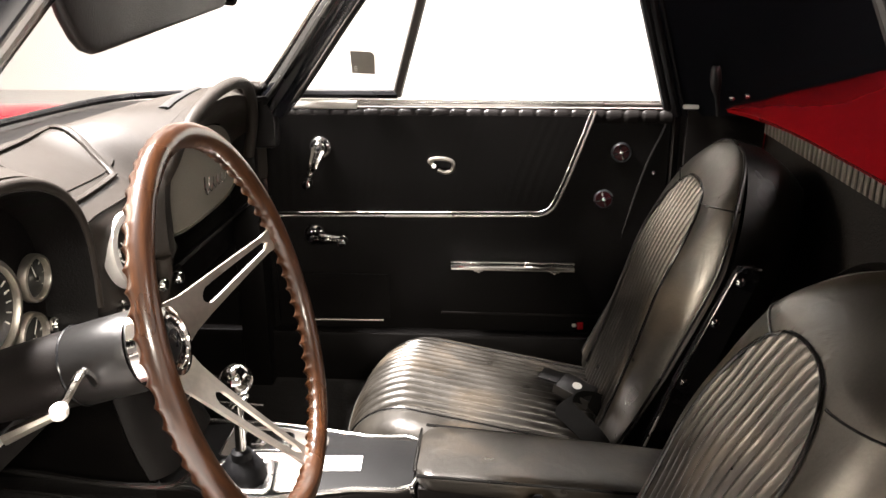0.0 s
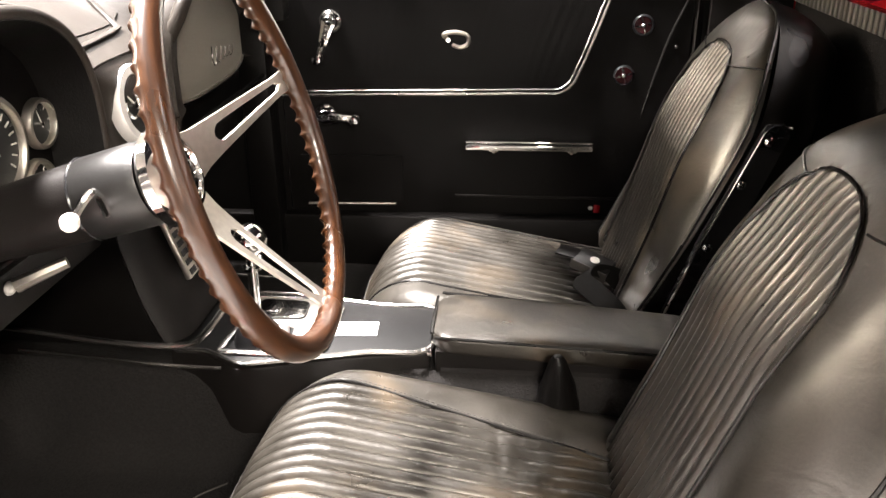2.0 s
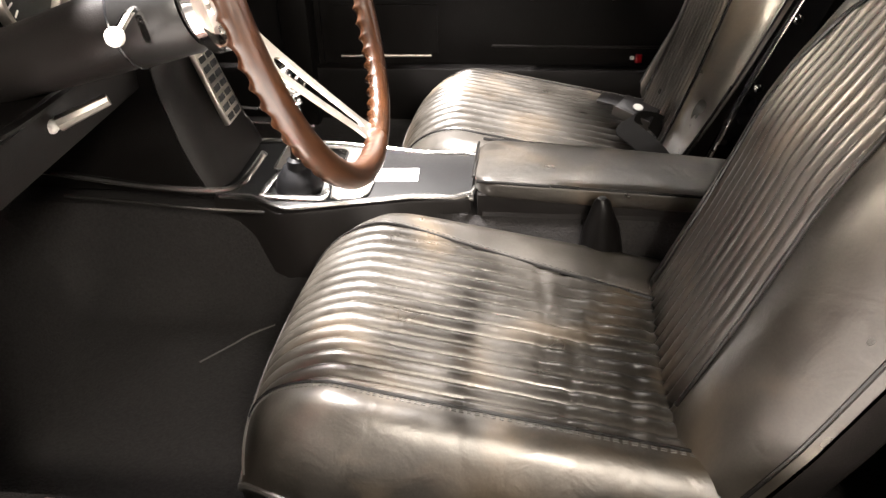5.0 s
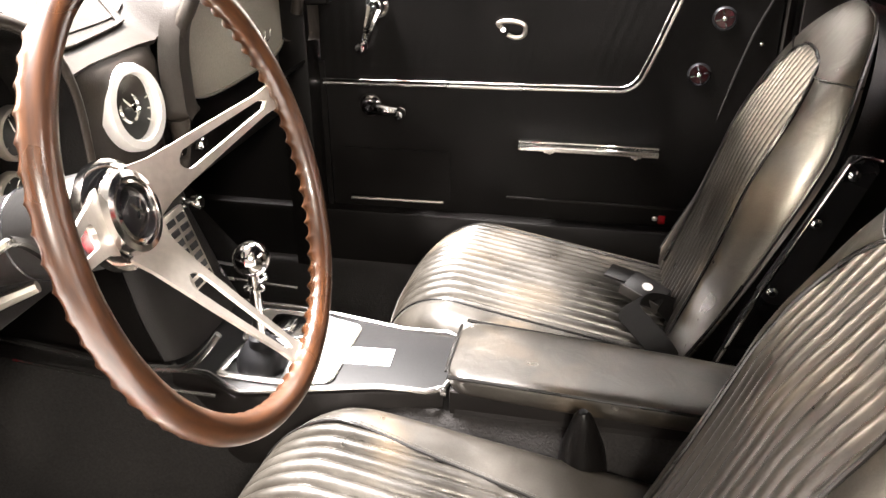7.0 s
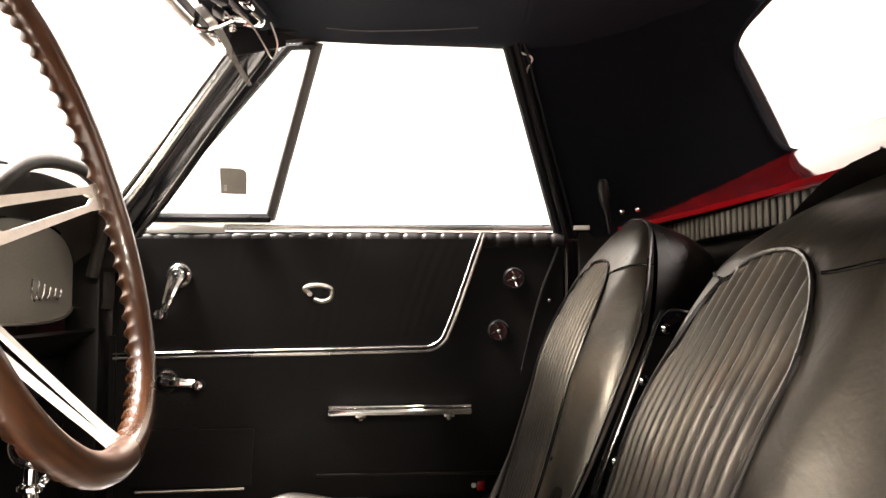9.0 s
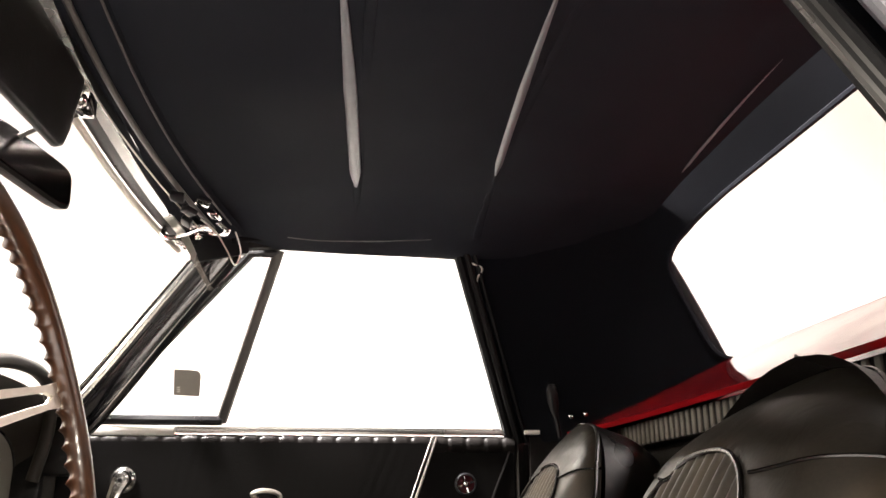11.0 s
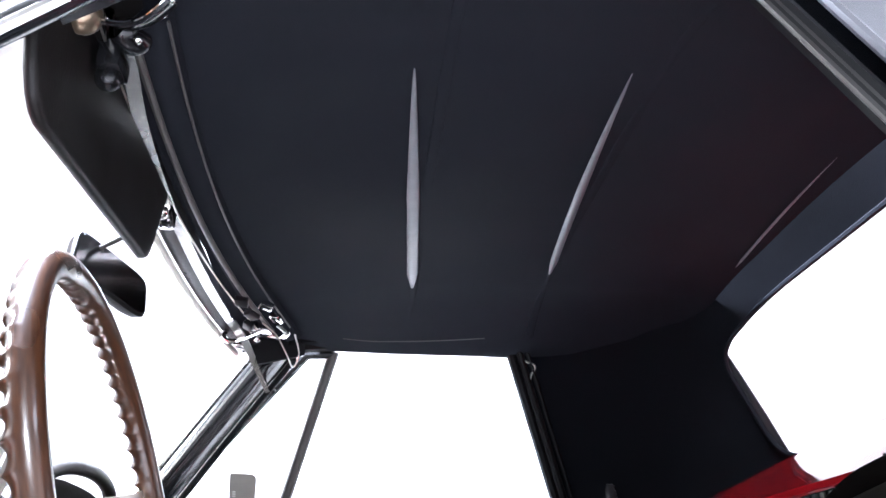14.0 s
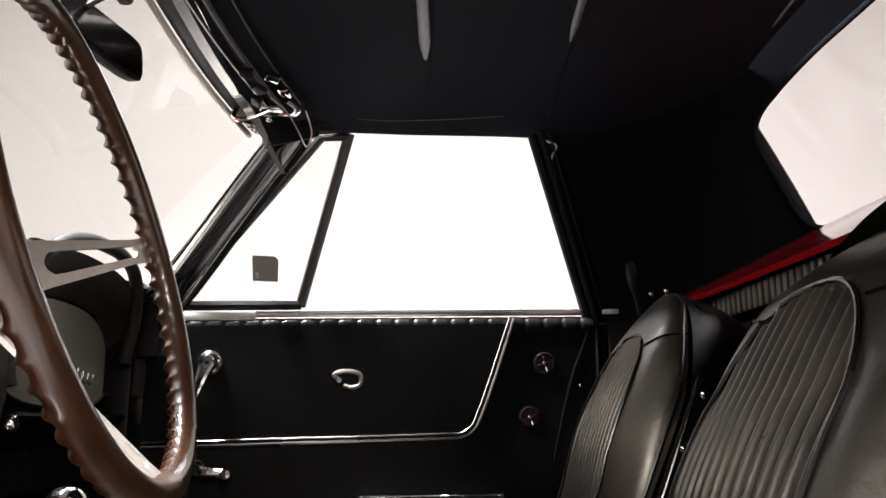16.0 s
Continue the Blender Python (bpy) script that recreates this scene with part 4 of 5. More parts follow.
part("speaker_panel", sheet(lambda u, v: (lerp(-0.562, -0.470, u), lerp(1.125, 1.290, v), pad_at(lerp(-0.562, -0.470, u), lerp(1.125, 1.290, v)) + 0.0025), 8, 10, 0.002), DASHPAD, sp)
brow = [driver_cove(lerp(-0.12, math.pi + 0.12, k / 60), 0.008, -0.410) for k in range(61)]
part("brow", tube(brow, 0.0075, 10), DASHPAD, dash, "padded brow over the gauges")


def gauge_wall(u, v):
    p = driver_cove(2 * math.pi * v, lerp(0.004, -0.012, u))
    p.x = lerp(-0.408, -0.470, u)
    return p


part("cove_wall", sheet(gauge_wall, 4, 96, 0.004), DOORV, dash)
part("glove_surround", sheet(lambda u, v: glove_cove(lerp(-0.35, math.pi + 0.35, v), u), 16, 96, 0.004), DASHPAD, dash, "rolled padded surround of the glove box")
part("surround_foot", tube(smooth_path([(-0.415, 1.292, 0.655), (-0.416, 1.296, 0.625), (-0.424, 1.304, 0.59), (-0.436, 1.318, 0.55)], 6), lambda t: 0.017 - 0.010 * t, 10), DASHPAD, dash)
# padded grab bar that arches over the glove box, clear of the pad
part("grab_bar", tube(smooth_path([(-0.412, 1.310, 0.765), (-0.396, 1.322, 0.795), (-0.388, 1.345, 0.824), (-0.385, 1.405, 0.855), (-0.385, 1.48, 0.873), (-0.386, 1.56, 0.881), (-0.387, 1.64, 0.881), (-0.390, 1.71, 0.866), (-0.395, 1.752, 0.830), (-0.404, 1.775, 0.78), (-0.420, 1.782, 0.71)], 6), 0.0115, 10), DASHPAD, dash, "black padded grab bar over the glove box")
# black strip laid on the pad for the shaded gap behind the grab bar
part("gap_shade", tube([(lerp(-0.446, -0.462, k / 8), lerp(1.435, 1.640, k / 8), pad_at(lerp(-0.446, -0.462, k / 8), lerp(1.435, 1.640, k / 8)) + 0.002) for k in range(9)], 0.0085, 8, squash=((0, 0, 1), 0.25)), DIALFACE, dash)


def fan(outline, name, mat, label=""):
    bm = bmesh.new()
    n = len(outline)
    ring = [bm.verts.new(p) for p in outline]
    back = [bm.verts.new(p + V(-0.012, 0, 0)) for p in outline]
    bm.faces.new(ring)
    bm.faces.new(back[::-1])
    for k in range(n):
        bm.faces.new((ring[k - 1], ring[k], back[k], back[k - 1]))
    return part(name, bm, mat, dash, label, smooth=False)


fan([driver_cove(2 * math.pi * k / 96, -0.010, -0.468) for k in range(96)], "cluster_panel", DOORV, "black gauge panel")
door_line = [arch(1.603, 0.203, 0.093, 2 * math.pi * k / 96, -0.461, 0.078) for k in range(96)]
glove = fan(door_line, "glove_door", material("glove_vinyl", (0.32, 0.30, 0.255), 0.40, 0.35, 300, 0.18, 0.35), "light grey glove box door with a script emblem")
part("glove_rim", tube([p + V(0.001, 0, 0) for p in door_line], 0.003, 6, closed=True), BLACKMETAL, glove)
part("glove_edge", tube([arch(1.603, 0.200, 0.093, lerp(math.pi * 1.10, math.pi * 1.90, k / 20), -0.459, 0.076) for k in range(21)], 0.0028, 6), STEEL, glove, "bright lower edge")
# unreadable script emblem as short bright strokes
def scrawl(t):
    """A slanted looping line, tall at its start."""
    y = lerp(1.612, 1.742, t)
    h = lerp(0.019, 0.009, min(1, t * 1.6))
    return V(-0.4585, y + 0.006 * math.sin(2 * math.pi * (5.5 * t) + 1.1), 0.684 - 0.055 * (y - 1.612) + h * math.sin(2 * math.pi * 5.5 * t))


part("emblem", tube([scrawl(k / 110) for k in range(111)], 0.0017, 6), CHROME, glove, "bright looping metal script emblem")


def gauge(at, r, needle=0.6, nrm=(1, 0, 0), ticks=12, bezel=None, tall=1.0, hole=0.84):
    at, nrm = Vector(at), Vector(nrm).normalized()
    g = part("gauge_bezel", lathe([(r * hole, 0.0), (r * hole, 0.014 * tall), (r * (hole + 0.04), 0.019 * tall), (r * 0.96, 0.018 * tall), (r, 0.012 * tall), (r, 0)], 40, nrm, at), bezel or STEEL, dash, "bright gauge ring")
    part("gauge_face", lathe([(0, 0.003), (r * (hole + 0.02), 0.003)], 40, nrm, at), DIALFACE, g, "black dial face")
    u = V(0, 1, 0) - nrm * nrm.y
    u.normalize()
    v = nrm.cross(u)
    for k in range(ticks):
        a = math.radians(-40 + 260 * k / (ticks - 1))
        d = u * math.cos(a) + v * math.sin(a)
        part("tick", tube([at + nrm * 0.0045 + d * r * 0.60, at + nrm * 0.0045 + d * r * 0.74], r * 0.018, 5), DIALMARK, g)
    d = u * math.cos(needle) + v * math.sin(needle)
    part("needle", tube([at + nrm * 0.007 - d * r * 0.15, at + nrm * 0.007 + d * r * 0.62], lambda t: r * 0.035 * (1 - 0.7 * t), 6), DIALMARK, g)
    part("needle_hub", lathe([(0, 0.010), (r * 0.09, 0.009), (r * 0.1, 0.003)], 14, nrm, at), CHROME, g)
    pane_ = part("gauge_glass", lathe([(0, 0.0175), (r * 0.4, 0.0165), (r * (hole + 0.02), 0.014 * min(1, tall + 0.3))], 32, nrm, at), GLASS, g, "clear domed gauge glass")
    pane_.visible_shadow = False
    return g


gauge((-0.466, 0.925, 0.712), 0.062, 2.2, ticks=16, tall=0.6)
gauge((-0.466, 0.790, 0.712), 0.062, 2.6, ticks=16, tall=0.6)
for gy, gz, nd in ((1.025, 0.716, 1.9), (1.000, 0.648, 1.0), (0.690, 0.716, 1.6), (0.715, 0.648, 1.3)):
    gauge((-0.466, gy, gz), 0.031, nd, ticks=7, tall=0.6, hole=0.80)


def stack(u, v):
    """Centre stack from the pad down to the console."""
    z = lerp(0.768, 0.345, u)
    zs_ = [0.345, 0.42, 0.53, 0.62, 0.70, 0.768]
    half = table(zs_, [0.112, 0.106, 0.090, 0.086, 0.102, 0.112], z)
    y = table(zs_, [1.250, 1.250, 1.248, 1.225, 1.200, 1.186], z) + half * lerp(-1, 1, v)
    x = table([0.345, 0.40, 0.50, 0.60, 0.66, 0.71, 0.74, 0.758, 0.768], [-0.375, -0.40, -0.430, -0.437, -0.430, -0.420, -0.418, -0.424, -0.434], z)
    return (x - 0.035 * abs(lerp(-1, 1, v)) ** 6, y, z)


part("centre_panel", sheet(lambda u, v: stack(u * 0.36, v), 16, 40, 0.006), DASHPAD, dash, "padded clock panel")
part("radio_panel", sheet(lambda u, v: stack(0.36 + 0.64 * u, v), 26, 40, 0.006), VINYL, dash, "black centre stack")
part("dash_core", box(-0.70, -0.484, 0.63, 1.845, 0.50, 0.755, 0.004), VINYL, dash)
for s in (1, -1):
    part("side_cheek", sheet(lambda u, v: (lerp(stack(u, 1)[0] + 0.004, -0.72, v), stack(u, (s + 1) / 2)[1] - s * 0.002, lerp(0.768, 0.345, u)), 20, 6, 0.004), DOORV, dash)
RINGM = material("satin_aluminium", (0.86, 0.84, 0.81), 0.5, 0.6, 120, 0.06, 0.03)
ck = gauge((-0.424, 1.190, 0.698), 0.056, 2.3, (0.97, -0.06, 0.16), 12, RINGM, 0.95, 0.74)
ck.name = "clock_bezel"
part("clock_subdial", lathe([(0.016, 0.0), (0.018, 0.003), (0.0205, 0.0)], 24, (0.97, -0.06, 0.16), (-0.420, 1.186, 0.700)), CHROME, ck)
rd = part("radio_face", turn(box(-0.004, 0.006, -0.030, 0.030, -0.059, 0.059, 0.003), pose(-0.4055, 1.240, 0.475, 0, -18, 0)), STEEL, dash, "chrome upright radio face with a grid dial")
for r_ in range(7):
    for c_ in range(2):
        part("radio_window", turn(box(0.006, 0.0075, -0.025 + 0.027 * c_, -0.004 + 0.027 * c_, -0.054 + 0.0157 * r_, -0.0445 + 0.0157 * r_, 0.0006, 1), pose(-0.4055, 1.240, 0.475, 0, -18, 0)), DIALFACE, rd)
for ky, kz in ((1.180, 0.615), (1.272, 0.612), (1.335, 0.600), (1.300, 0.52)):
    part("dash_knob", lathe([(0.009, 0), (0.009, 0.006), (0.005, 0.008), (0.005, 0.016), (0.0105, 0.019), (0.011, 0.030), (0.008, 0.034), (0, 0.034)], 18, (1, 0, 0.1), (-0.436, ky, kz)), CHROME, dash, "small chrome dash knob")
part("key_switch", lathe([(0.013, 0), (0.013, 0.010), (0.010, 0.014), (0, 0.014)], 20, (1, 0, 0), (-0.462, 1.045, 0.645)), CHROME, dash, "chrome ignition switch")


def lower(u, v, yc=DL):
    y = yc + lerp(-0.235, 0.235, v)
    return (lerp(-0.416, -0.57, u), y, lerp(0.612, 0.50, u))


for yc in (DL, DR):
    part("lower_panel", sheet(lambda u, v, yc=yc: lower(u, v, yc), 8, 20, 0.006), DOORV, dash)
    part("lower_edge", tube([lower(1, k / 12, yc) for k in range(13)], 0.006, 8), DOORV, dash)
for k, hy in enumerate((1.09, 1.37)):
    s = 1 if k else -1
    pts = [(-0.62, hy + s * 0.010, 0.402), (-0.54, hy + s * 0.010, 0.392), (-0.46, hy + s * 0.010, 0.382), (-0.385, hy + s * 0.008, 0.377)]
    if s < 0:
        pts += [(-0.340, hy + s * 0.004, 0.381), (-0.314, hy, 0.404), (-0.292, hy - s * 0.006, 0.432)]
    part("console_bead", tube(smooth_path(pts, 5), 0.005 if s < 0 else 0.0025, 8), TRIM, dash, "bright bead along the console side")
    part("console_bead", tube(smooth_path([(-0.60, hy + s * 0.008, 0.362), (-0.48, hy + s * 0.010, 0.354), (-0.38, hy + s * 0.012, 0.348), (-0.30, hy + s * 0.010, 0.345)], 5), 0.0028, 6), TRIM, dash)
part("brake_handle", tube(smooth_path([(-0.42, 0.955, 0.566), (-0.450, 0.940, 0.555), (-0.475, 0.930, 0.545)], 5), lambda t: 0.007 + 0.003 * t, 8), STEEL, dash, "grey pull handle under the dash")
part("brake_knob", ball(0.009, (-0.484, 0.928, 0.542), 12), KNOBW, dash)

# ---------------------------------------------------------------- steering wheel
WC = V(-0.142, 0.859, 0.737)
WN = V(0.96, 0.036, 0.278).normalized()
WU = V(-0.037, 0.999, 0.0).normalized()
WV = WN.cross(WU).normalized()
WR = 0.197
wheel = thing("steering_wheel", "wood-rimmed steering wheel with slotted steel spokes", "steering wheel", (0, 0, 0))


def on_wheel(a, r, d=0.0):
    return WC + WU * (r * math.cos(a)) + WV * (r * math.sin(a)) + WN * d


def rim():
    """Rim with finger scallops on the inner back side, with uv along the grain."""
    bm = bmesh.new()
    lay = bm.loops.layers.uv.new("UVMap")
    n, seg = 680, 14
    rows = []
    for i in range(n):
        a = 2 * math.pi * i / n
        row = []
        for k in range(seg):
            b = 2 * math.pi * k / seg
            # b = 0 points outwards, pi inwards, pi/2 to the driver
            r = 0.0125
            grip = max(0.0, -math.sin(b + 0.12)) ** 0.8
            r -= 0.0046 * grip * abs(math.sin(a * 34)) ** 0.85
            r *= 1 + 0.08 * math.sin(b)
            row.append(bm.verts.new(on_wheel(a, WR + 1.05 * r * math.cos(b), r * math.sin(b) * 1.05)))
        rows.append(row)
    for i in range(n):
        for k in range(seg):
            f = bm.faces.new((rows[i - 1][k], rows[i][k], rows[i][(k + 1) % seg], rows[i - 1][(k + 1) % seg]))
            us = (i / n, (i + 1) / n, (i + 1) / n, i / n)
            vs = (k / seg, k / seg, (k + 1) / seg, (k + 1) / seg)
            for lp, uu, vv in zip(f.loops, us, vs):
                lp[lay].uv = (vv * 0.5, uu * 6)
    return bm


part("rim", rim(), WOOD, wheel, "reddish-brown varnished wood rim with finger grips", angle=70)
part("rim_inlay", tube([on_wheel(2 * math.pi * k / 160, WR + 0.0008, 0.0126) for k in range(160)], 0.0006, 5, closed=True), WOOD, wheel)


def spoke(a):
    """A slotted plate from the sunk hub up to the rim."""
    bm = bmesh.new()
    def p(t, w, d):
        r = lerp(0.030, WR - 0.006, t)
        depth = -0.087 + 0.083 * (t ** 1.10) + d
        e = on_wheel(a, r, depth)
        side = -WU * math.sin(a) + WV * math.cos(a)
        return e + side * w
    ts = [0, 0.06, 0.14, 0.22, 0.28, 0.33, 0.40, 0.5, 0.6, 0.7, 0.8, 0.86, 0.90, 0.94, 1.0]
    half = lambda t: table([0, 0.14, 0.3, 0.9, 1.0], [0.030, 0.0235, 0.0205, 0.0118, 0.0128], t)
    slot = lambda t: 0.0 if t <= 0.28 or t >= 0.92 else min(0.011 * (1 - 0.55 * (t - 0.28) / 0.64), 0.011 * math.sqrt(max(0, (t - 0.28) / 0.06)), 0.009 * math.sqrt(max(0, (0.92 - t) / 0.05)))
    ts = sorted(set(ts + [0.29, 0.30, 0.31, 0.88, 0.91, 0.915]))
    th = 0.0022
    for sgn in (1, -1):
        prev = None
        for t in ts:
            q = [bm.verts.new(p(t, sgn * half(t), th)), bm.verts.new(p(t, sgn * slot(t), th)), bm.verts.new(p(t, sgn * slot(t), -th)), bm.verts.new(p(t, sgn * half(t), -th))]
            if prev:
                for k in range(4):
                    bm.faces.new((prev[k], prev[(k + 1) % 4], q[(k + 1) % 4], q[k]))
            prev = q
    bmesh.ops.remove_doubles(bm, verts=bm.verts[:], dist=1e-5)
    return bm


for a in (10, 172, -79):
    part("spoke", spoke(radians(a)), STEEL, wheel, "brushed steel slotted spoke", smooth=False)
hubc = on_wheel(0, 0, -0.092)
hb = part("hub", lathe([(0.043, -0.016), (0.050, -0.010), (0.050, 0.0), (0.044, 0.006), (0.036, 0.007), (0.033, 0.012), (0.030, 0.010)], 40, WN, hubc), CHROME, wheel, "polished metal hub")
part("horn_ring", lathe([(0.0225, 0.010), (0.025, 0.018), (0.0275, 0.0165), (0.0285, 0.012), (0.031, 0.017), (0.0365, 0.016), (0.0385, 0.006)], 40, WN, hubc), CHROME, hb)
part("horn_button", lathe([(0, 0.0175), (0.012, 0.017), (0.019, 0.015), (0.0235, 0.011)], 40, WN, hubc), BLACKMETAL, hb, "glossy dark horn button with crossed flags")
for k, (a0, ln) in enumerate(((0.9, 0.016), (2.2, 0.016))):
    c, s_ = math.cos(a0), math.sin(a0)
    b0 = hubc + WN * 0.0178
    part("button_emblem", tube([b0 - (WU * c + WV * s_) * 0.008, b0 + (WU * c + WV * s_) * ln * 0.7], 0.0018, 6), CHROME, hb)

# ---------------------------------------------------------------- steering column
col = thing("steering_column", "black steering column with a chrome turn signal stalk", "steering column", (0, 0, 0))
cdir = WN
part("column_shroud", lathe([(0.036, -0.30), (0.037, -0.17), (0.040, -0.10), (0.041, -0.005), (0.038, 0.0)], 32, cdir, hubc - WN * 0.035), VINYL, col)
part("column_collar", lathe([(0.0415, -0.003), (0.0428, 0.0), (0.0435, 0.060), (0.040, 0.068)], 36, cdir, hubc - WN * 0.088), material("satin_collar", (0.013, 0.0125, 0.012), 0.40, 0.2, 200, 0.2, 0.08, spec=0.5), col, "satin black collar")
part("column_seam", lathe([(0.0432, -0.001), (0.0440, 0.0005), (0.0432, 0.002)], 36, cdir, hubc - WN * 0.09), BLACKMETAL, col)
st = part("signal_stalk", tube(smooth_path([hubc - WN * 0.055 + V(0, -0.04, -0.01), V(-0.26, 0.755, 0.730), V(-0.246, 0.692, 0.731)], 6), lambda t: 0.0045 - 0.0005 * t, 8), CHROME, col, "chrome turn signal stalk")
part("stalk_knob", lathe([(0, 0), (0.004, 0.001), (0.007, 0.007), (0.008, 0.012), (0.0065, 0.017), (0, 0.019)], 18, (0.25, -0.95, 0.05), (-0.246, 0.692, 0.731)), KNOBW, st, "pale stalk knob")

# ---------------------------------------------------------------- console and shifter
con = thing("centre_console", "black console with a bright edged plate and padded armrest lid", "console", (0, 0, 0))
plan = [(-0.402, 1.150), (-0.340, 1.135), (-0.285, 1.105), (-0.250, 1.110), (-0.10, 1.150), (-0.010, 1.163), (-0.010, 1.292), (-0.10, 1.300), (-0.235, 1.325), (-0.33, 1.33), (-0.402, 1.318)]
part("console_body", slab([(x, CY + (y - CY) * 1.06) for x, y in plan], 0.22, 0.334, 0.006), VINYL, con)
part("console_plate", slab(plan, 0.3345, 0.338, 0.002), material("black_plate", (0.008, 0.008, 0.008), 0.5, 0, 200, 0.2, 0.1, spec=0.12), con, "satin black console plate")
part("plate_edge", tube(smooth_path([(x, y, 0.339) for x, y in plan], 3, True), 0.0042, 8, closed=True), TRIM, con, "bright plate edge")
mouth = [(-0.322, 1.150), (-0.312, 1.135), (-0.240, 1.133), (-0.227, 1.142), (-0.238, 1.203), (-0.248, 1.213), (-0.304, 1.213), (-0.316, 1.203)]
part("boot_ring", tube(smooth_path([(x, y, 0.341) for x, y in mouth], 5, True), 0.0065, 8, closed=True, squash=((0, 0, 1), 0.5)), TRIM, con)
part("shift_boot", lathe([(0.037, 0), (0.036, 0.010), (0.034, 0.014), (0.033, 0.020), (0.028, 0.026), (0.022, 0.036), (0.010, 0.042), (0, 0.043)], 28, None, (-0.272, 1.172, 0.338)), RUBBER, con, "black rubber shift boot")


def rounded(outline, r, n=5):
    """The corners of a plan outline, rounded off."""
    out = []
    for k, q in enumerate(outline):
        p, s_ = outline[k - 1], outline[(k + 1) % len(outline)]
        p, q, s_ = V(*p, 0), V(*q, 0), V(*s_, 0)
        a, b = q + (p - q).normalized() * r, q + (s_ - q).normalized() * r
        for j in range(n + 1):
            w = j / n
            c = a * (1 - w) ** 2 + q * 2 * w * (1 - w) + b * w * w
            out.append((c.x, c.y))
    return out


insert = rounded([(-0.330, 1.313), (-0.240, 1.313), (-0.163, 1.292), (-0.163, 1.146), (-0.215, 1.132), (-0.226, 1.216), (-0.328, 1.222)], 0.011)
bi = part("bright_insert", slab(insert, 0.3385, 0.3415, 0.001), STEEL, con, "bright metal plate beside the shifter")
part("insert_edge", tube([(x, y, 0.3405) for x, y in insert], 0.0022, 6, closed=True), TRIM, bi)
tray = rounded([(-0.302, 1.300), (-0.222, 1.296), (-0.218, 1.240), (-0.300, 1.236)], 0.012)
at = part("ashtray_lid", slab(tray, 0.3415, 0.345, 0.0012), CHROME, con)
part("lid_seam", tube([(x, y, 0.3420) for x, y in tray], 0.0019, 6, closed=True), BLACKMETAL, at)
part("ashtray_grip", slab(rounded([(-0.286, 1.288), (-0.262, 1.287), (-0.262, 1.250), (-0.286, 1.249)], 0.006), 0.345, 0.349, 0.0015), CHROME, at)
part("shift_label", turn(box(-0.035, 0.035, -0.021, 0.021, 0, 0.0012), pose(-0.131, 1.218, 0.3382, 0, 0, 4)), WHITELABEL, con, "white paper label on the console", smooth=False)
lidf = thing("armrest", "black leather padded armrest lid behind the console plate", "armrest", (0, 0, 0))


def lid(u, v):
    """Padded lid with rounded edges, closed underneath."""
    a = 2 * math.pi * v
    c, s_ = math.cos(a), math.sin(a)
    ex = 0.42
    y = CY - 0.008 + 0.076 * math.copysign(abs(c) ** ex, c)
    z = 0.355 + (0.017 + 0.004 * math.sin(math.pi * u)) * math.copysign(abs(s_) ** ex, s_)
    e = 1 - (1 - min(1, u / 0.07)) ** 2.5 * 0.30
    x = lerp(-0.004, 0.44, u)
    far = 1 - 0.30 * u if c > 0 else 1.0
    return (x, CY - 0.008 + (y - CY + 0.008) * e * far, 0.355 - 0.022 * u + (z - 0.355) * e)


lb = sheet(lid, 50, 48)
bmesh.ops.remove_doubles(lb, verts=lb.verts[:], dist=1e-5)
bmesh.ops.holes_fill(lb, edges=[e for e in lb.edges if len(e.link_faces) == 1], sides=0)
part("lid_pad", lb, LEATHER, lidf)
part("lid_box", box(0.004, 0.44, 1.150, 1.292, 0.17, 0.322, 0.006), VINYL, lidf)
part("lid_lip", sheet(lambda u, v: (lerp(0.002, 0.44, u), 1.148, lerp(0.318, 0.345 - 0.022 * u, v)), 10, 2, 0.004), VINYL, lidf)
part("lid_front", box(0.0, 0.010, 1.150, 1.288, 0.30, 0.345, 0.004), VINYL, lidf)
part("lid_piping", tube([(-0.006, CY - 0.008 + 0.060 * k, 0.371 - 0.003 * abs(k)) for k in (-1, -0.5, 0, 0.5, 1)] , 0.0022, 6), PIPING, lidf)
for s in (1, -1):
    part("lid_piping", tube([(lerp(0.0, 0.43, k / 20), CY - 0.008 + s * (0.073 if s < 0 else 0.073 * (1 - 0.3 * k / 20)), 0.368 - 0.022 * (k / 20)) for k in range(21)], 0.0026, 6), PIPING, lidf)
part("lid_catch", lathe([(0.006, 0), (0.006, 0.006), (0, 0.008)], 12, (-1, 0, 0), (-0.006, 1.16, 0.335)), CHROME, lidf)

shf = thing("gear_lever", "chrome gear lever with a ball knob", "gear lever", (0, 0, 0))
part("lever_rod", tube([(-0.270, 1.166, 0.375), (-0.268, 1.164, 0.43), (-0.266, 1.161, 0.492)], lambda t: 0.0085 - 0.001 * t, 12), CHROME, shf)
part("lever_knob", ball(0.0245, (-0.265, 1.160, 0.512), 28), CHROME, shf, "polished chrome ball knob")
part("reverse_collar", lathe([(0.010, 0), (0.014, 0.003), (0.014, 0.007), (0.0095, 0.010)], 20, None, (-0.267, 1.163, 0.462)), CHROME, shf)
part("reverse_trigger", join(tube([(-0.267, 1.163, 0.466), (-0.262, 1.185, 0.470)], 0.0025, 6), ball(0.005, (-0.262, 1.187, 0.471), 10)), CHROME, shf)
part("lever_base", lathe([(0.016, 0), (0.015, 0.012), (0.009, 0.016)], 20, None, (-0.270, 1.166, 0.376)), RUBBER, shf)

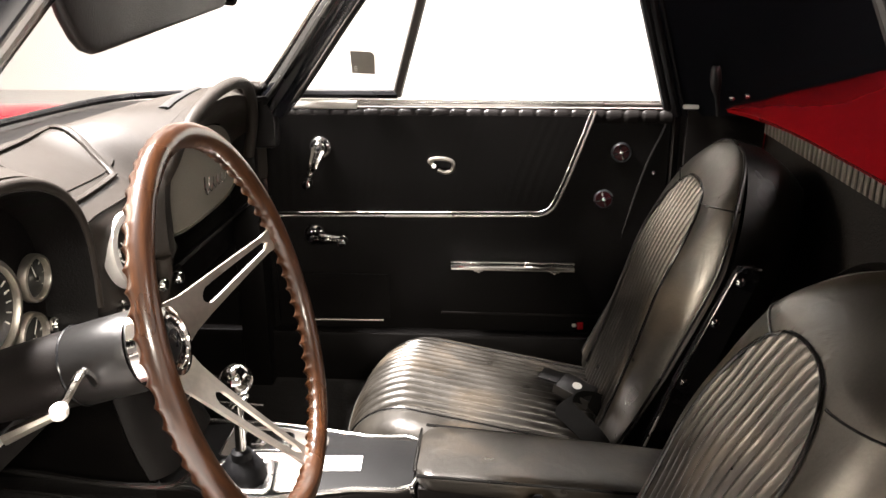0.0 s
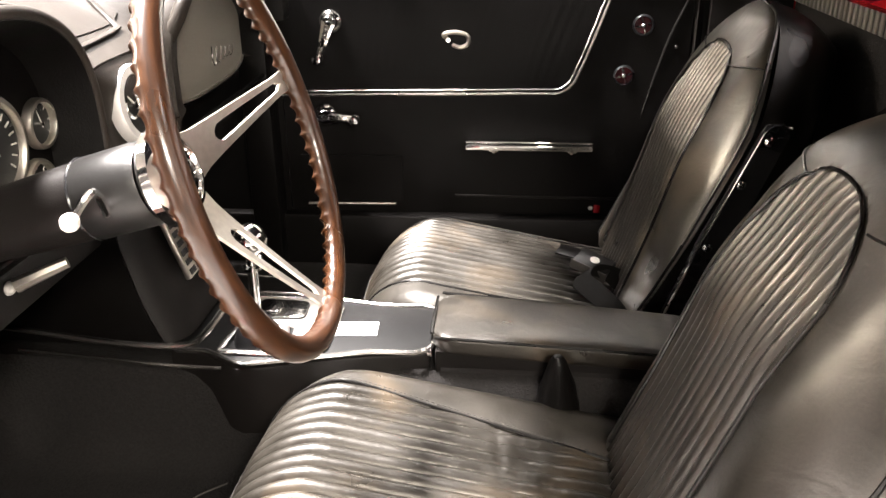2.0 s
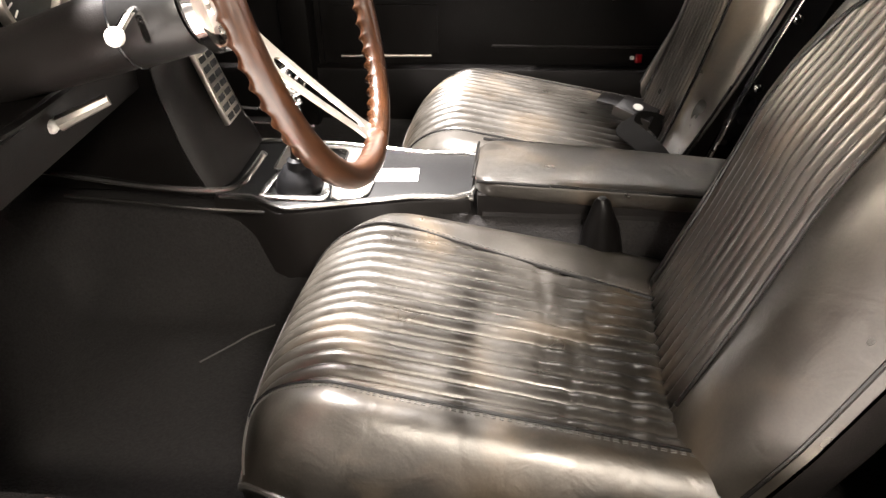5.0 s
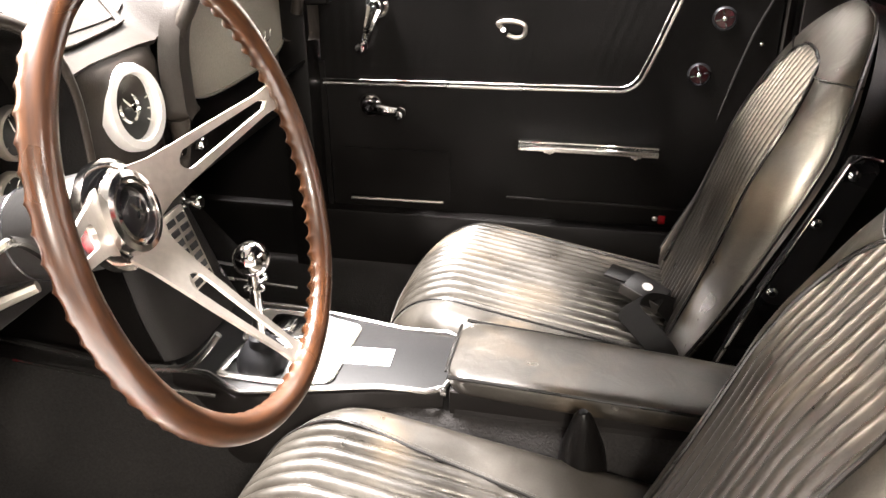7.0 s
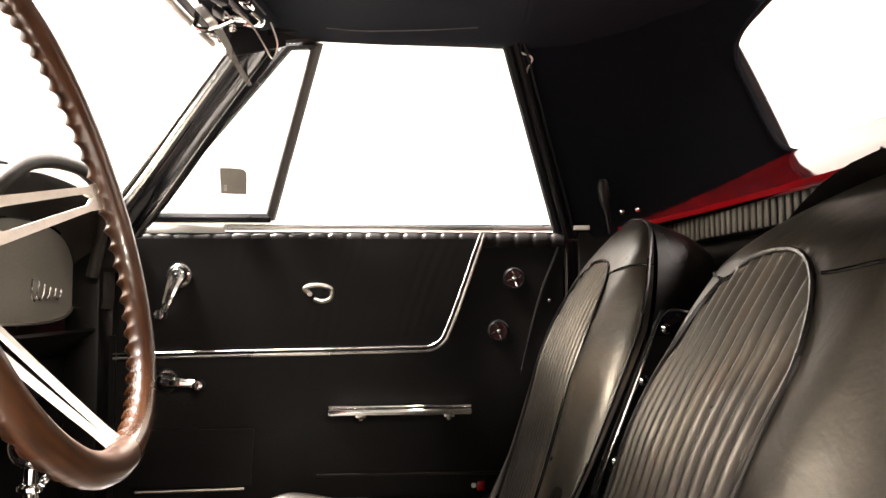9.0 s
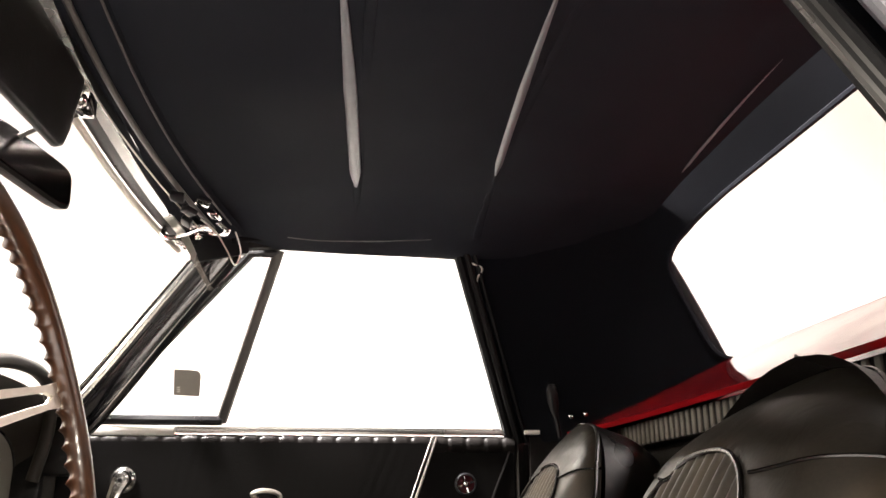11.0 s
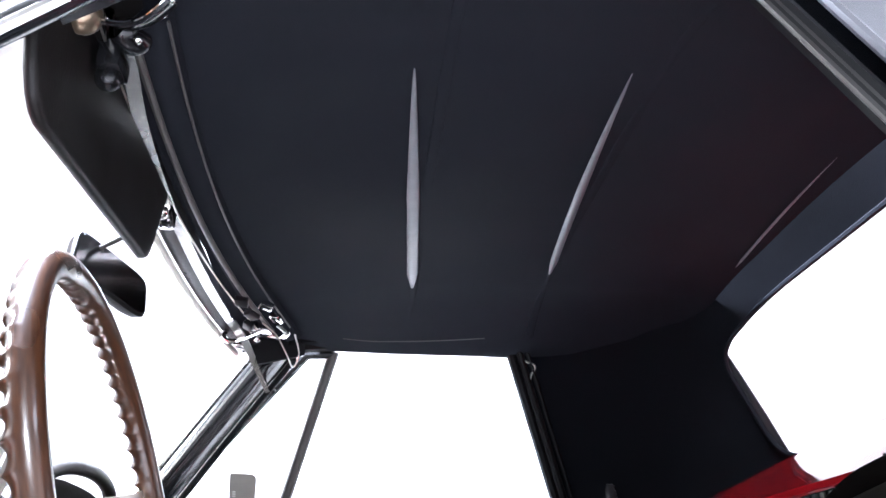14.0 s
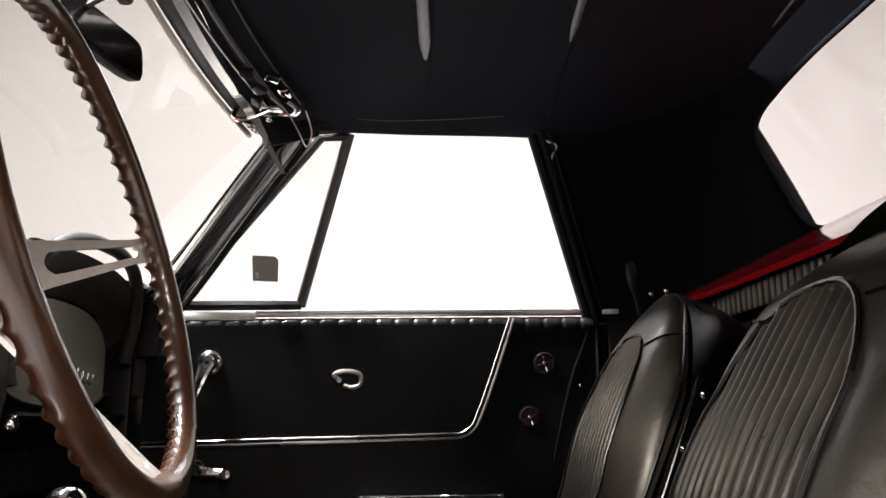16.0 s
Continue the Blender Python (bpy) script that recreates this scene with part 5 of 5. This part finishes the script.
# ---------------------------------------------------------------- seats
BE, BF = V(math.sin(radians(17)), 0, math.cos(radians(17))), V(-math.cos(radians(17)), 0, math.sin(radians(17)))
PITCH = 0.0228
CREASES = ((0.55, -0.5, 1.1), (0.58, 0.3, 0.4), (0.61, 0.7, 2.0), (0.635, -0.4, 1.5), (0.66, -0.9, 0.2), (0.71, 0.5, 2.6), (0.76, -0.4, 1.7))


def seat(xf, cy, inner, bx, bz, crease, w_in, edge_in, tall, deep, shell_deep, crown, curl, lean, edge_lean, label):
    """One bucket seat. inner: +1 if the console lies towards +y."""
    st_ = thing("bucket_seat", label, "car seat", (0, 0, 0), "pair of bucket seats")
    L, W, Z0, H = 0.385 - xf if xf < -0.2 else 0.60, 0.248, 0.185, 0.160
    vi = 0.68

    def side_of(u, v):
        """Half width and the insert's share of it on the side of v."""
        if v * inner > 0:
            return w_in, (edge_in[0] + edge_in[1] * u) / w_in
        return W, vi
    seed = cy * 10

    def wide(u, w):
        return w * (1 - 0.26 * max(0, 1 - u / 0.30) ** 2.0)

    def cushion(u, v, lift=0.0):
        """v from -1 to 1."""
        front = math.sqrt(max(0, 1 - max(0, 1 - u / 0.24) ** 2.3))
        side = max(0, 1 - abs(v) ** 7) ** 0.5
        w_, vi_ = side_of(u, v)
        y = cy + wide(u, w_) * v
        z = Z0 + H * (0.02 + 0.98 * front) * (0.05 + 0.95 * side) - 0.115 * max(0, u - 0.20)
        z += 0.016 * math.exp(-((abs(v) - 0.80) / 0.13) ** 2) * min(1, u * 4) * side
        z -= crown * v * v
        if abs(v) < vi_:
            r = abs(math.sin(math.pi * (y - cy) / PITCH + math.pi / 2))
            flat = 1 - (0.6 if inner > 0 else 0.0) * min(1, max(0, (u - 0.30) / 0.40))   # sat-down pleats
            z += (0.0100 * r**0.65 - 0.0083) * flat * min(1, u / 0.05)
            z += min(0.004, 1.2 * crease) * noise.noise((u * 5 + seed, v * 2.5, 1)) + crease * noise.noise((u * 26 + seed, v * 5, 7)) * math.exp(-((u - 0.70) / 0.16) ** 2)
            for uc, sl, ph in CREASES:
                z -= crease * math.exp(-((u - uc - 0.03 * sl * v - 0.012 * math.sin(4 * v + ph)) / 0.007) ** 2) * max(0, math.sin(2.2 * v + ph) * 0.6 + 0.4)
        x = xf + L * u - 0.012 * (1 - v * v) * (1 - u) + 0.004 * (1 - front)
        return V(x, y, z + lift)
    us = lambda t: t**1.6
    part("seat_insert", sheet(lambda u, v: cushion(us(u), (2 * v - 1) * side_of(us(u), 2 * v - 1)[1] * 0.9999), 130, 240), LEATHER, st_, "black ribbed leather seat insert", angle=60)
    for s in (1, -1):
        part("side_bolster", sheet(lambda u, v: cushion(us(u), s * (side_of(us(u), s)[1] + (1 - side_of(us(u), s)[1]) * (1 - (1 - v) ** 1.6))), 60, 30), LEATHER, st_, "smooth black leather bolster")
        part("insert_piping", tube([cushion(us(k / 60), s * side_of(us(k / 60), s)[1], 0.0005) for k in range(61)], 0.0024, 6), PIPING, st_)
        for kk in range(1, 3):
            part("seam", join(*[tube([cushion(us((k + q) / 90), s * (side_of(us((k + q) / 90), s)[1] + 0.002 + 0.014 * kk), 0.0004) for q in (0, 0.3, 0.6)], 0.0007, 5) for k in range(2, 90)]), STITCH, st_, "pale dashed thread")
    rim_ = [cushion(us(k / 30), -0.995) for k in range(30, -1, -1)] + [cushion(0.0, lerp(-0.99, 0.99, k / 20)) for k in range(21)] + [cushion(us(k / 30), 0.995) for k in range(31)]
    part("edge_piping", tube([p + V(0, 0, 0.004) for p in rim_], 0.0042, 7), EDGEPIPE, st_, "black piping round the cushion")
    part("front_piping", tube([cushion(0.016, lerp(-0.97, 0.97, k / 40), 0.001) for k in range(41)], 0.0026, 6), EDGEPIPE, st_, "worn piping along the cushion front")
    skirt = [(p.x, cy + (p.y - cy) * 0.985) for p in rim_]
    part("cushion_base", slab(skirt, 0.150, 0.20), LEATHER, st_)
    part("seat_track", box(xf + 0.08, xf + L - 0.04, cy - 0.19, cy - 0.16, 0.14, 0.152, 0.003), STEEL, st_)
    part("seat_track", box(xf + 0.08, xf + L - 0.04, cy + 0.16, cy + 0.19, 0.14, 0.152, 0.003), STEEL, st_)

    # backrest
    BO = V(bx, cy, bz)
    BL, T = tall, deep
    shift, wide_in = (0.007, 0.95) if inner > 0 else (0.0, 1.0)   # the driver's insert sits off centre

    def half(b):
        if b < 0.27:
            return table([0, 0.1, 0.27], [0.222, 0.232, 0.236], b)
        return 0.236 * max(0, 1 - ((b - 0.27) / (BL - 0.27)) ** 2.1) ** 0.48

    def inside(a, b):
        a = (a - shift) / wide_in
        if b < 0.34:
            return abs(a) < 0.126 + 0.012 * b
        return b < 0.475 and abs(a) < 0.130 * math.sqrt(max(0, 1 - ((b - 0.34) / 0.135) ** 2)) ** 0.8

    def back(u, v, lift=0.0):
        b = BL * (1 - (1 - u) ** 1.35)
        w = max(half(b), 0.0005)
        a = w * v
        side = max(0, 1 - abs(v) ** 3.6) ** 0.6
        topf = max(0, 1 - max(0, (b - 0.28) / (BL - 0.28)) ** 1.5) ** 0.9
        c = T * side * (0.10 + 0.90 * topf) - 0.006 * math.exp(-((b - 0.16) / 0.15) ** 2)
        c += 0.005 * math.exp(-((abs(a) - 0.155) / 0.03) ** 2) * side
        c += (lean + edge_lean * (1 - side)) * max(0, 1 - b / 0.38)
        if inside(a, b):
            c += (0.0090 * abs(math.sin(math.pi * a / 0.0198)) ** 0.8 - 0.0080) * min(1, (0.478 - b) / 0.02)
        c += 0.0012 * noise.noise((a * 9 + seed, b * 9, 2)) - curl * max(0, (b - 0.47) / (BL - 0.47)) ** 1.4
        return BO + V(0, a, 0) + BE * b + BF * (c + lift)

    def uv_of(a, b):
        u = 1 - (1 - min(b / BL, 1)) ** (1 / 1.35)
        return u, max(-1, min(1, a / max(half(b), 1e-4)))

    def cell(u, v):
        b = BL * (1 - (1 - u) ** 1.35)
        return inside(half(b) * (2 * v - 1), b)
    part("back_insert", sheet(lambda u, v: back(u, 2 * v - 1), 90, 230, 0, cell), LEATHER, st_, "black ribbed leather back insert", angle=60)
    part("back_pad", sheet(lambda u, v: back(u, 2 * v - 1), 90, 230, 0, lambda u, v: not cell(u, v)), LEATHER, st_, "smooth black leather back bolster", angle=60)
    arch = [(-0.126 - 0.012 * b, b) for b in (0.02, 0.08, 0.15, 0.22, 0.28)] + [(-0.130 * math.copysign(abs(math.cos(q)) ** 0.8, math.cos(q)), 0.34 + 0.135 * math.sin(q)) for q in (math.pi * k / 24 for k in range(25))] + [(0.126 + 0.012 * b, b) for b in (0.28, 0.22, 0.15, 0.08, 0.02)]
    part("back_piping", tube([back(*uv_of(shift + wide_in * a, b), 0.0015) for a, b in arch], 0.0027, 7), PIPING, st_, "black piping round the back insert")
    for s in (1, -1):
        part("cap_seam", tube([back(*uv_of(s * lerp(0.085, 0.185, k / 16), lerp(0.450, 0.472, (k / 16) ** 1.4)), 0.0012) for k in range(17)], 0.0016, 6), PIPING, st_)
    rim2 = [back(k / 60, -0.985) for k in range(58)] + [back(1 - 1e-4, 0)] + [back(k / 60, 0.985) for k in range(57, -1, -1)]
    part("back_edge_piping", tube(rim2, 0.0029, 7), PIPING, st_)

    # hard shell behind the pad
    def shell(u, v):
        b = (BL + 0.004) * (1 - (1 - u) ** 1.35)
        w = max(half(min(b, BL)) * 1.015, 0.0005)
        q = 2 * v - 1
        c = -0.006 + (lean + edge_lean) * max(0, 1 - b / 0.38) - shell_deep * max(0, 1 - abs(q) ** 6) ** 0.5 * min(1, (1 - u) * 7) ** 0.5
        return BO + V(0, w * q, 0) + BE * b + BF * c
    part("back_shell", sheet(shell, 50, 40), VINYL, st_, "black vinyl seat back shell")
    # hinge plate with bright edge and bolts on the console side
    yy = cy + inner * 0.246

    def bp(b, c, dy=0.0):
        if inner < 0:
            c += 0.030 * min(1, max(0, (b + 0.06) / 0.27))
        return V(BO.x, yy + inner * dy, BO.z) + BE * b + BF * c
    pl_ = bmesh.new()
    outline = [(-0.06, 0.03), (-0.06, -0.055), (0.20, -0.060), (0.40, -0.070), (0.415, -0.055), (0.405, -0.032), (0.2, -0.010)]
    fa = [pl_.verts.new(bp(b, c)) for b, c in outline]
    fb = [pl_.verts.new(bp(b, c, 0.006)) for b, c in outline]
    pl_.faces.new(fa)
    pl_.faces.new(fb[::-1])
    for k in range(len(fa)):
        pl_.faces.new((fa[k], fa[k - 1], fb[k - 1], fb[k]))
    hp = part("hinge_plate", pl_, BLACKMETAL, st_, "glossy black seat hinge plate", smooth=False)
    part("hinge_edge", tube([bp(-0.05, 0.022, 0.008), bp(0.18, -0.012, 0.009), bp(0.395, -0.034, 0.009), bp(0.408, -0.042, 0.009), bp(0.412, -0.066, 0.009)], 0.0026, 7), CHROME, hp)
    for b, c in ((0.384, -0.045), (0.20, -0.028), (0.31, -0.034)):
        part("hinge_bolt", lathe([(0.0075, 0), (0.0075, 0.004), (0.004, 0.008), (0, 0.008)], 14, (0, inner, 0), bp(b, c, 0.006)), CHROME, hp)
    part("hinge_foot", box(BO.x - 0.05, BO.x - 0.005, min(yy, yy + inner * 0.012), max(yy, yy + inner * 0.012), 0.27, 0.305, 0.005), VINYL, hp)
    return st_


seat(-0.245, 0.895, 1, 0.350, 0.238, 0.0022, 0.262, (0.198, -0.12), 0.580, 0.092, 0.088, 0.0, 0.050, 0.028, 0.020, "worn black leather bucket seat before the steering wheel")
seat(-0.170, 1.555, -1, 0.354, 0.265, 0.0006, 0.248, (0.145, 0.0), 0.556, 0.063, 0.116, 0.035, 0.008, 0.0, 0.060, "black leather bucket seat beside the passenger door")

fluff = thing("loose_thread", "short pale loose thread lying on the black carpet", "thread", (0, 0, 0))
part("strand", tube(smooth_path([(-0.385, 0.955, 0.166), (-0.350, 0.998, 0.166), (-0.33, 1.022, 0.167), (-0.30, 1.046, 0.168)], 6), 0.0014, 6), STITCH, fluff)

# ---------------------------------------------------------------- seat belt on the passenger seat
belt = thing("seat_belt", "black lap belt with a metal buckle lying on the passenger seat", "seat belt", (0, 0, 0))
WEB = material("belt_webbing", (0.009, 0.0085, 0.008), 0.8, 0, 900, 0.3, 0.4, spec=0.1)


def ribbon(pts, w, side, th=0.002):
    pts = smooth_path(pts, 8)
    s_ = Vector(side).normalized() * w / 2
    return sheet(lambda u, v: pts[min(len(pts) - 1, round(u * (len(pts) - 1)))] + s_ * (2 * v - 1), len(pts) - 1, 4, th)


part("buckle_strap", ribbon([(0.335, 1.50, 0.25), (0.30, 1.515, 0.305), (0.275, 1.53, 0.318)], 0.048, (0.3, 1, 0.1)), WEB, belt)
part("webbing", ribbon([(0.33, 1.33, 0.25), (0.285, 1.35, 0.315), (0.255, 1.38, 0.334), (0.235, 1.42, 0.338), (0.255, 1.46, 0.340), (0.30, 1.48, 0.318), (0.34, 1.47, 0.27)], 0.040, (0.75, 0.5, 0.3)), WEB, belt, "black folded webbing")
bk = part("buckle", turn(box(-0.034, 0.034, -0.024, 0.024, -0.009, 0.009, 0.004), pose(0.262, 1.50, 0.333, 10, 14, -28)), VINYL, belt, "black buckle with a bright edge")
part("buckle_edge", turn(box(-0.036, 0.036, -0.026, -0.023, -0.010, 0.010, 0.001), pose(0.262, 1.50, 0.333, 10, 14, -28)), POSTM, bk)
part("buckle_badge", turn(lathe([(0.009, 0), (0.009, 0.0012), (0, 0.0015)], 18, None, (0, 0, 0.009)), pose(0.262, 1.50, 0.333, 10, 14, -28)), KNOBW, bk)
part("latch_plate", turn(box(-0.028, 0.028, -0.020, 0.020, -0.002, 0.002, 0.001), pose(0.225, 1.55, 0.333, 4, 6, -20)), VINYL, belt, "flat dark latch plate")
part("buckle_boot", lathe([(0.034, -0.09), (0.031, -0.04), (0.026, -0.01), (0.018, 0.015), (0.012, 0.034), (0.006, 0.042), (0, 0.043)], 18, (-0.05, -0.1, 1), (0.180, 1.115, 0.325)), DOORV, belt, "black rubber belt boot")
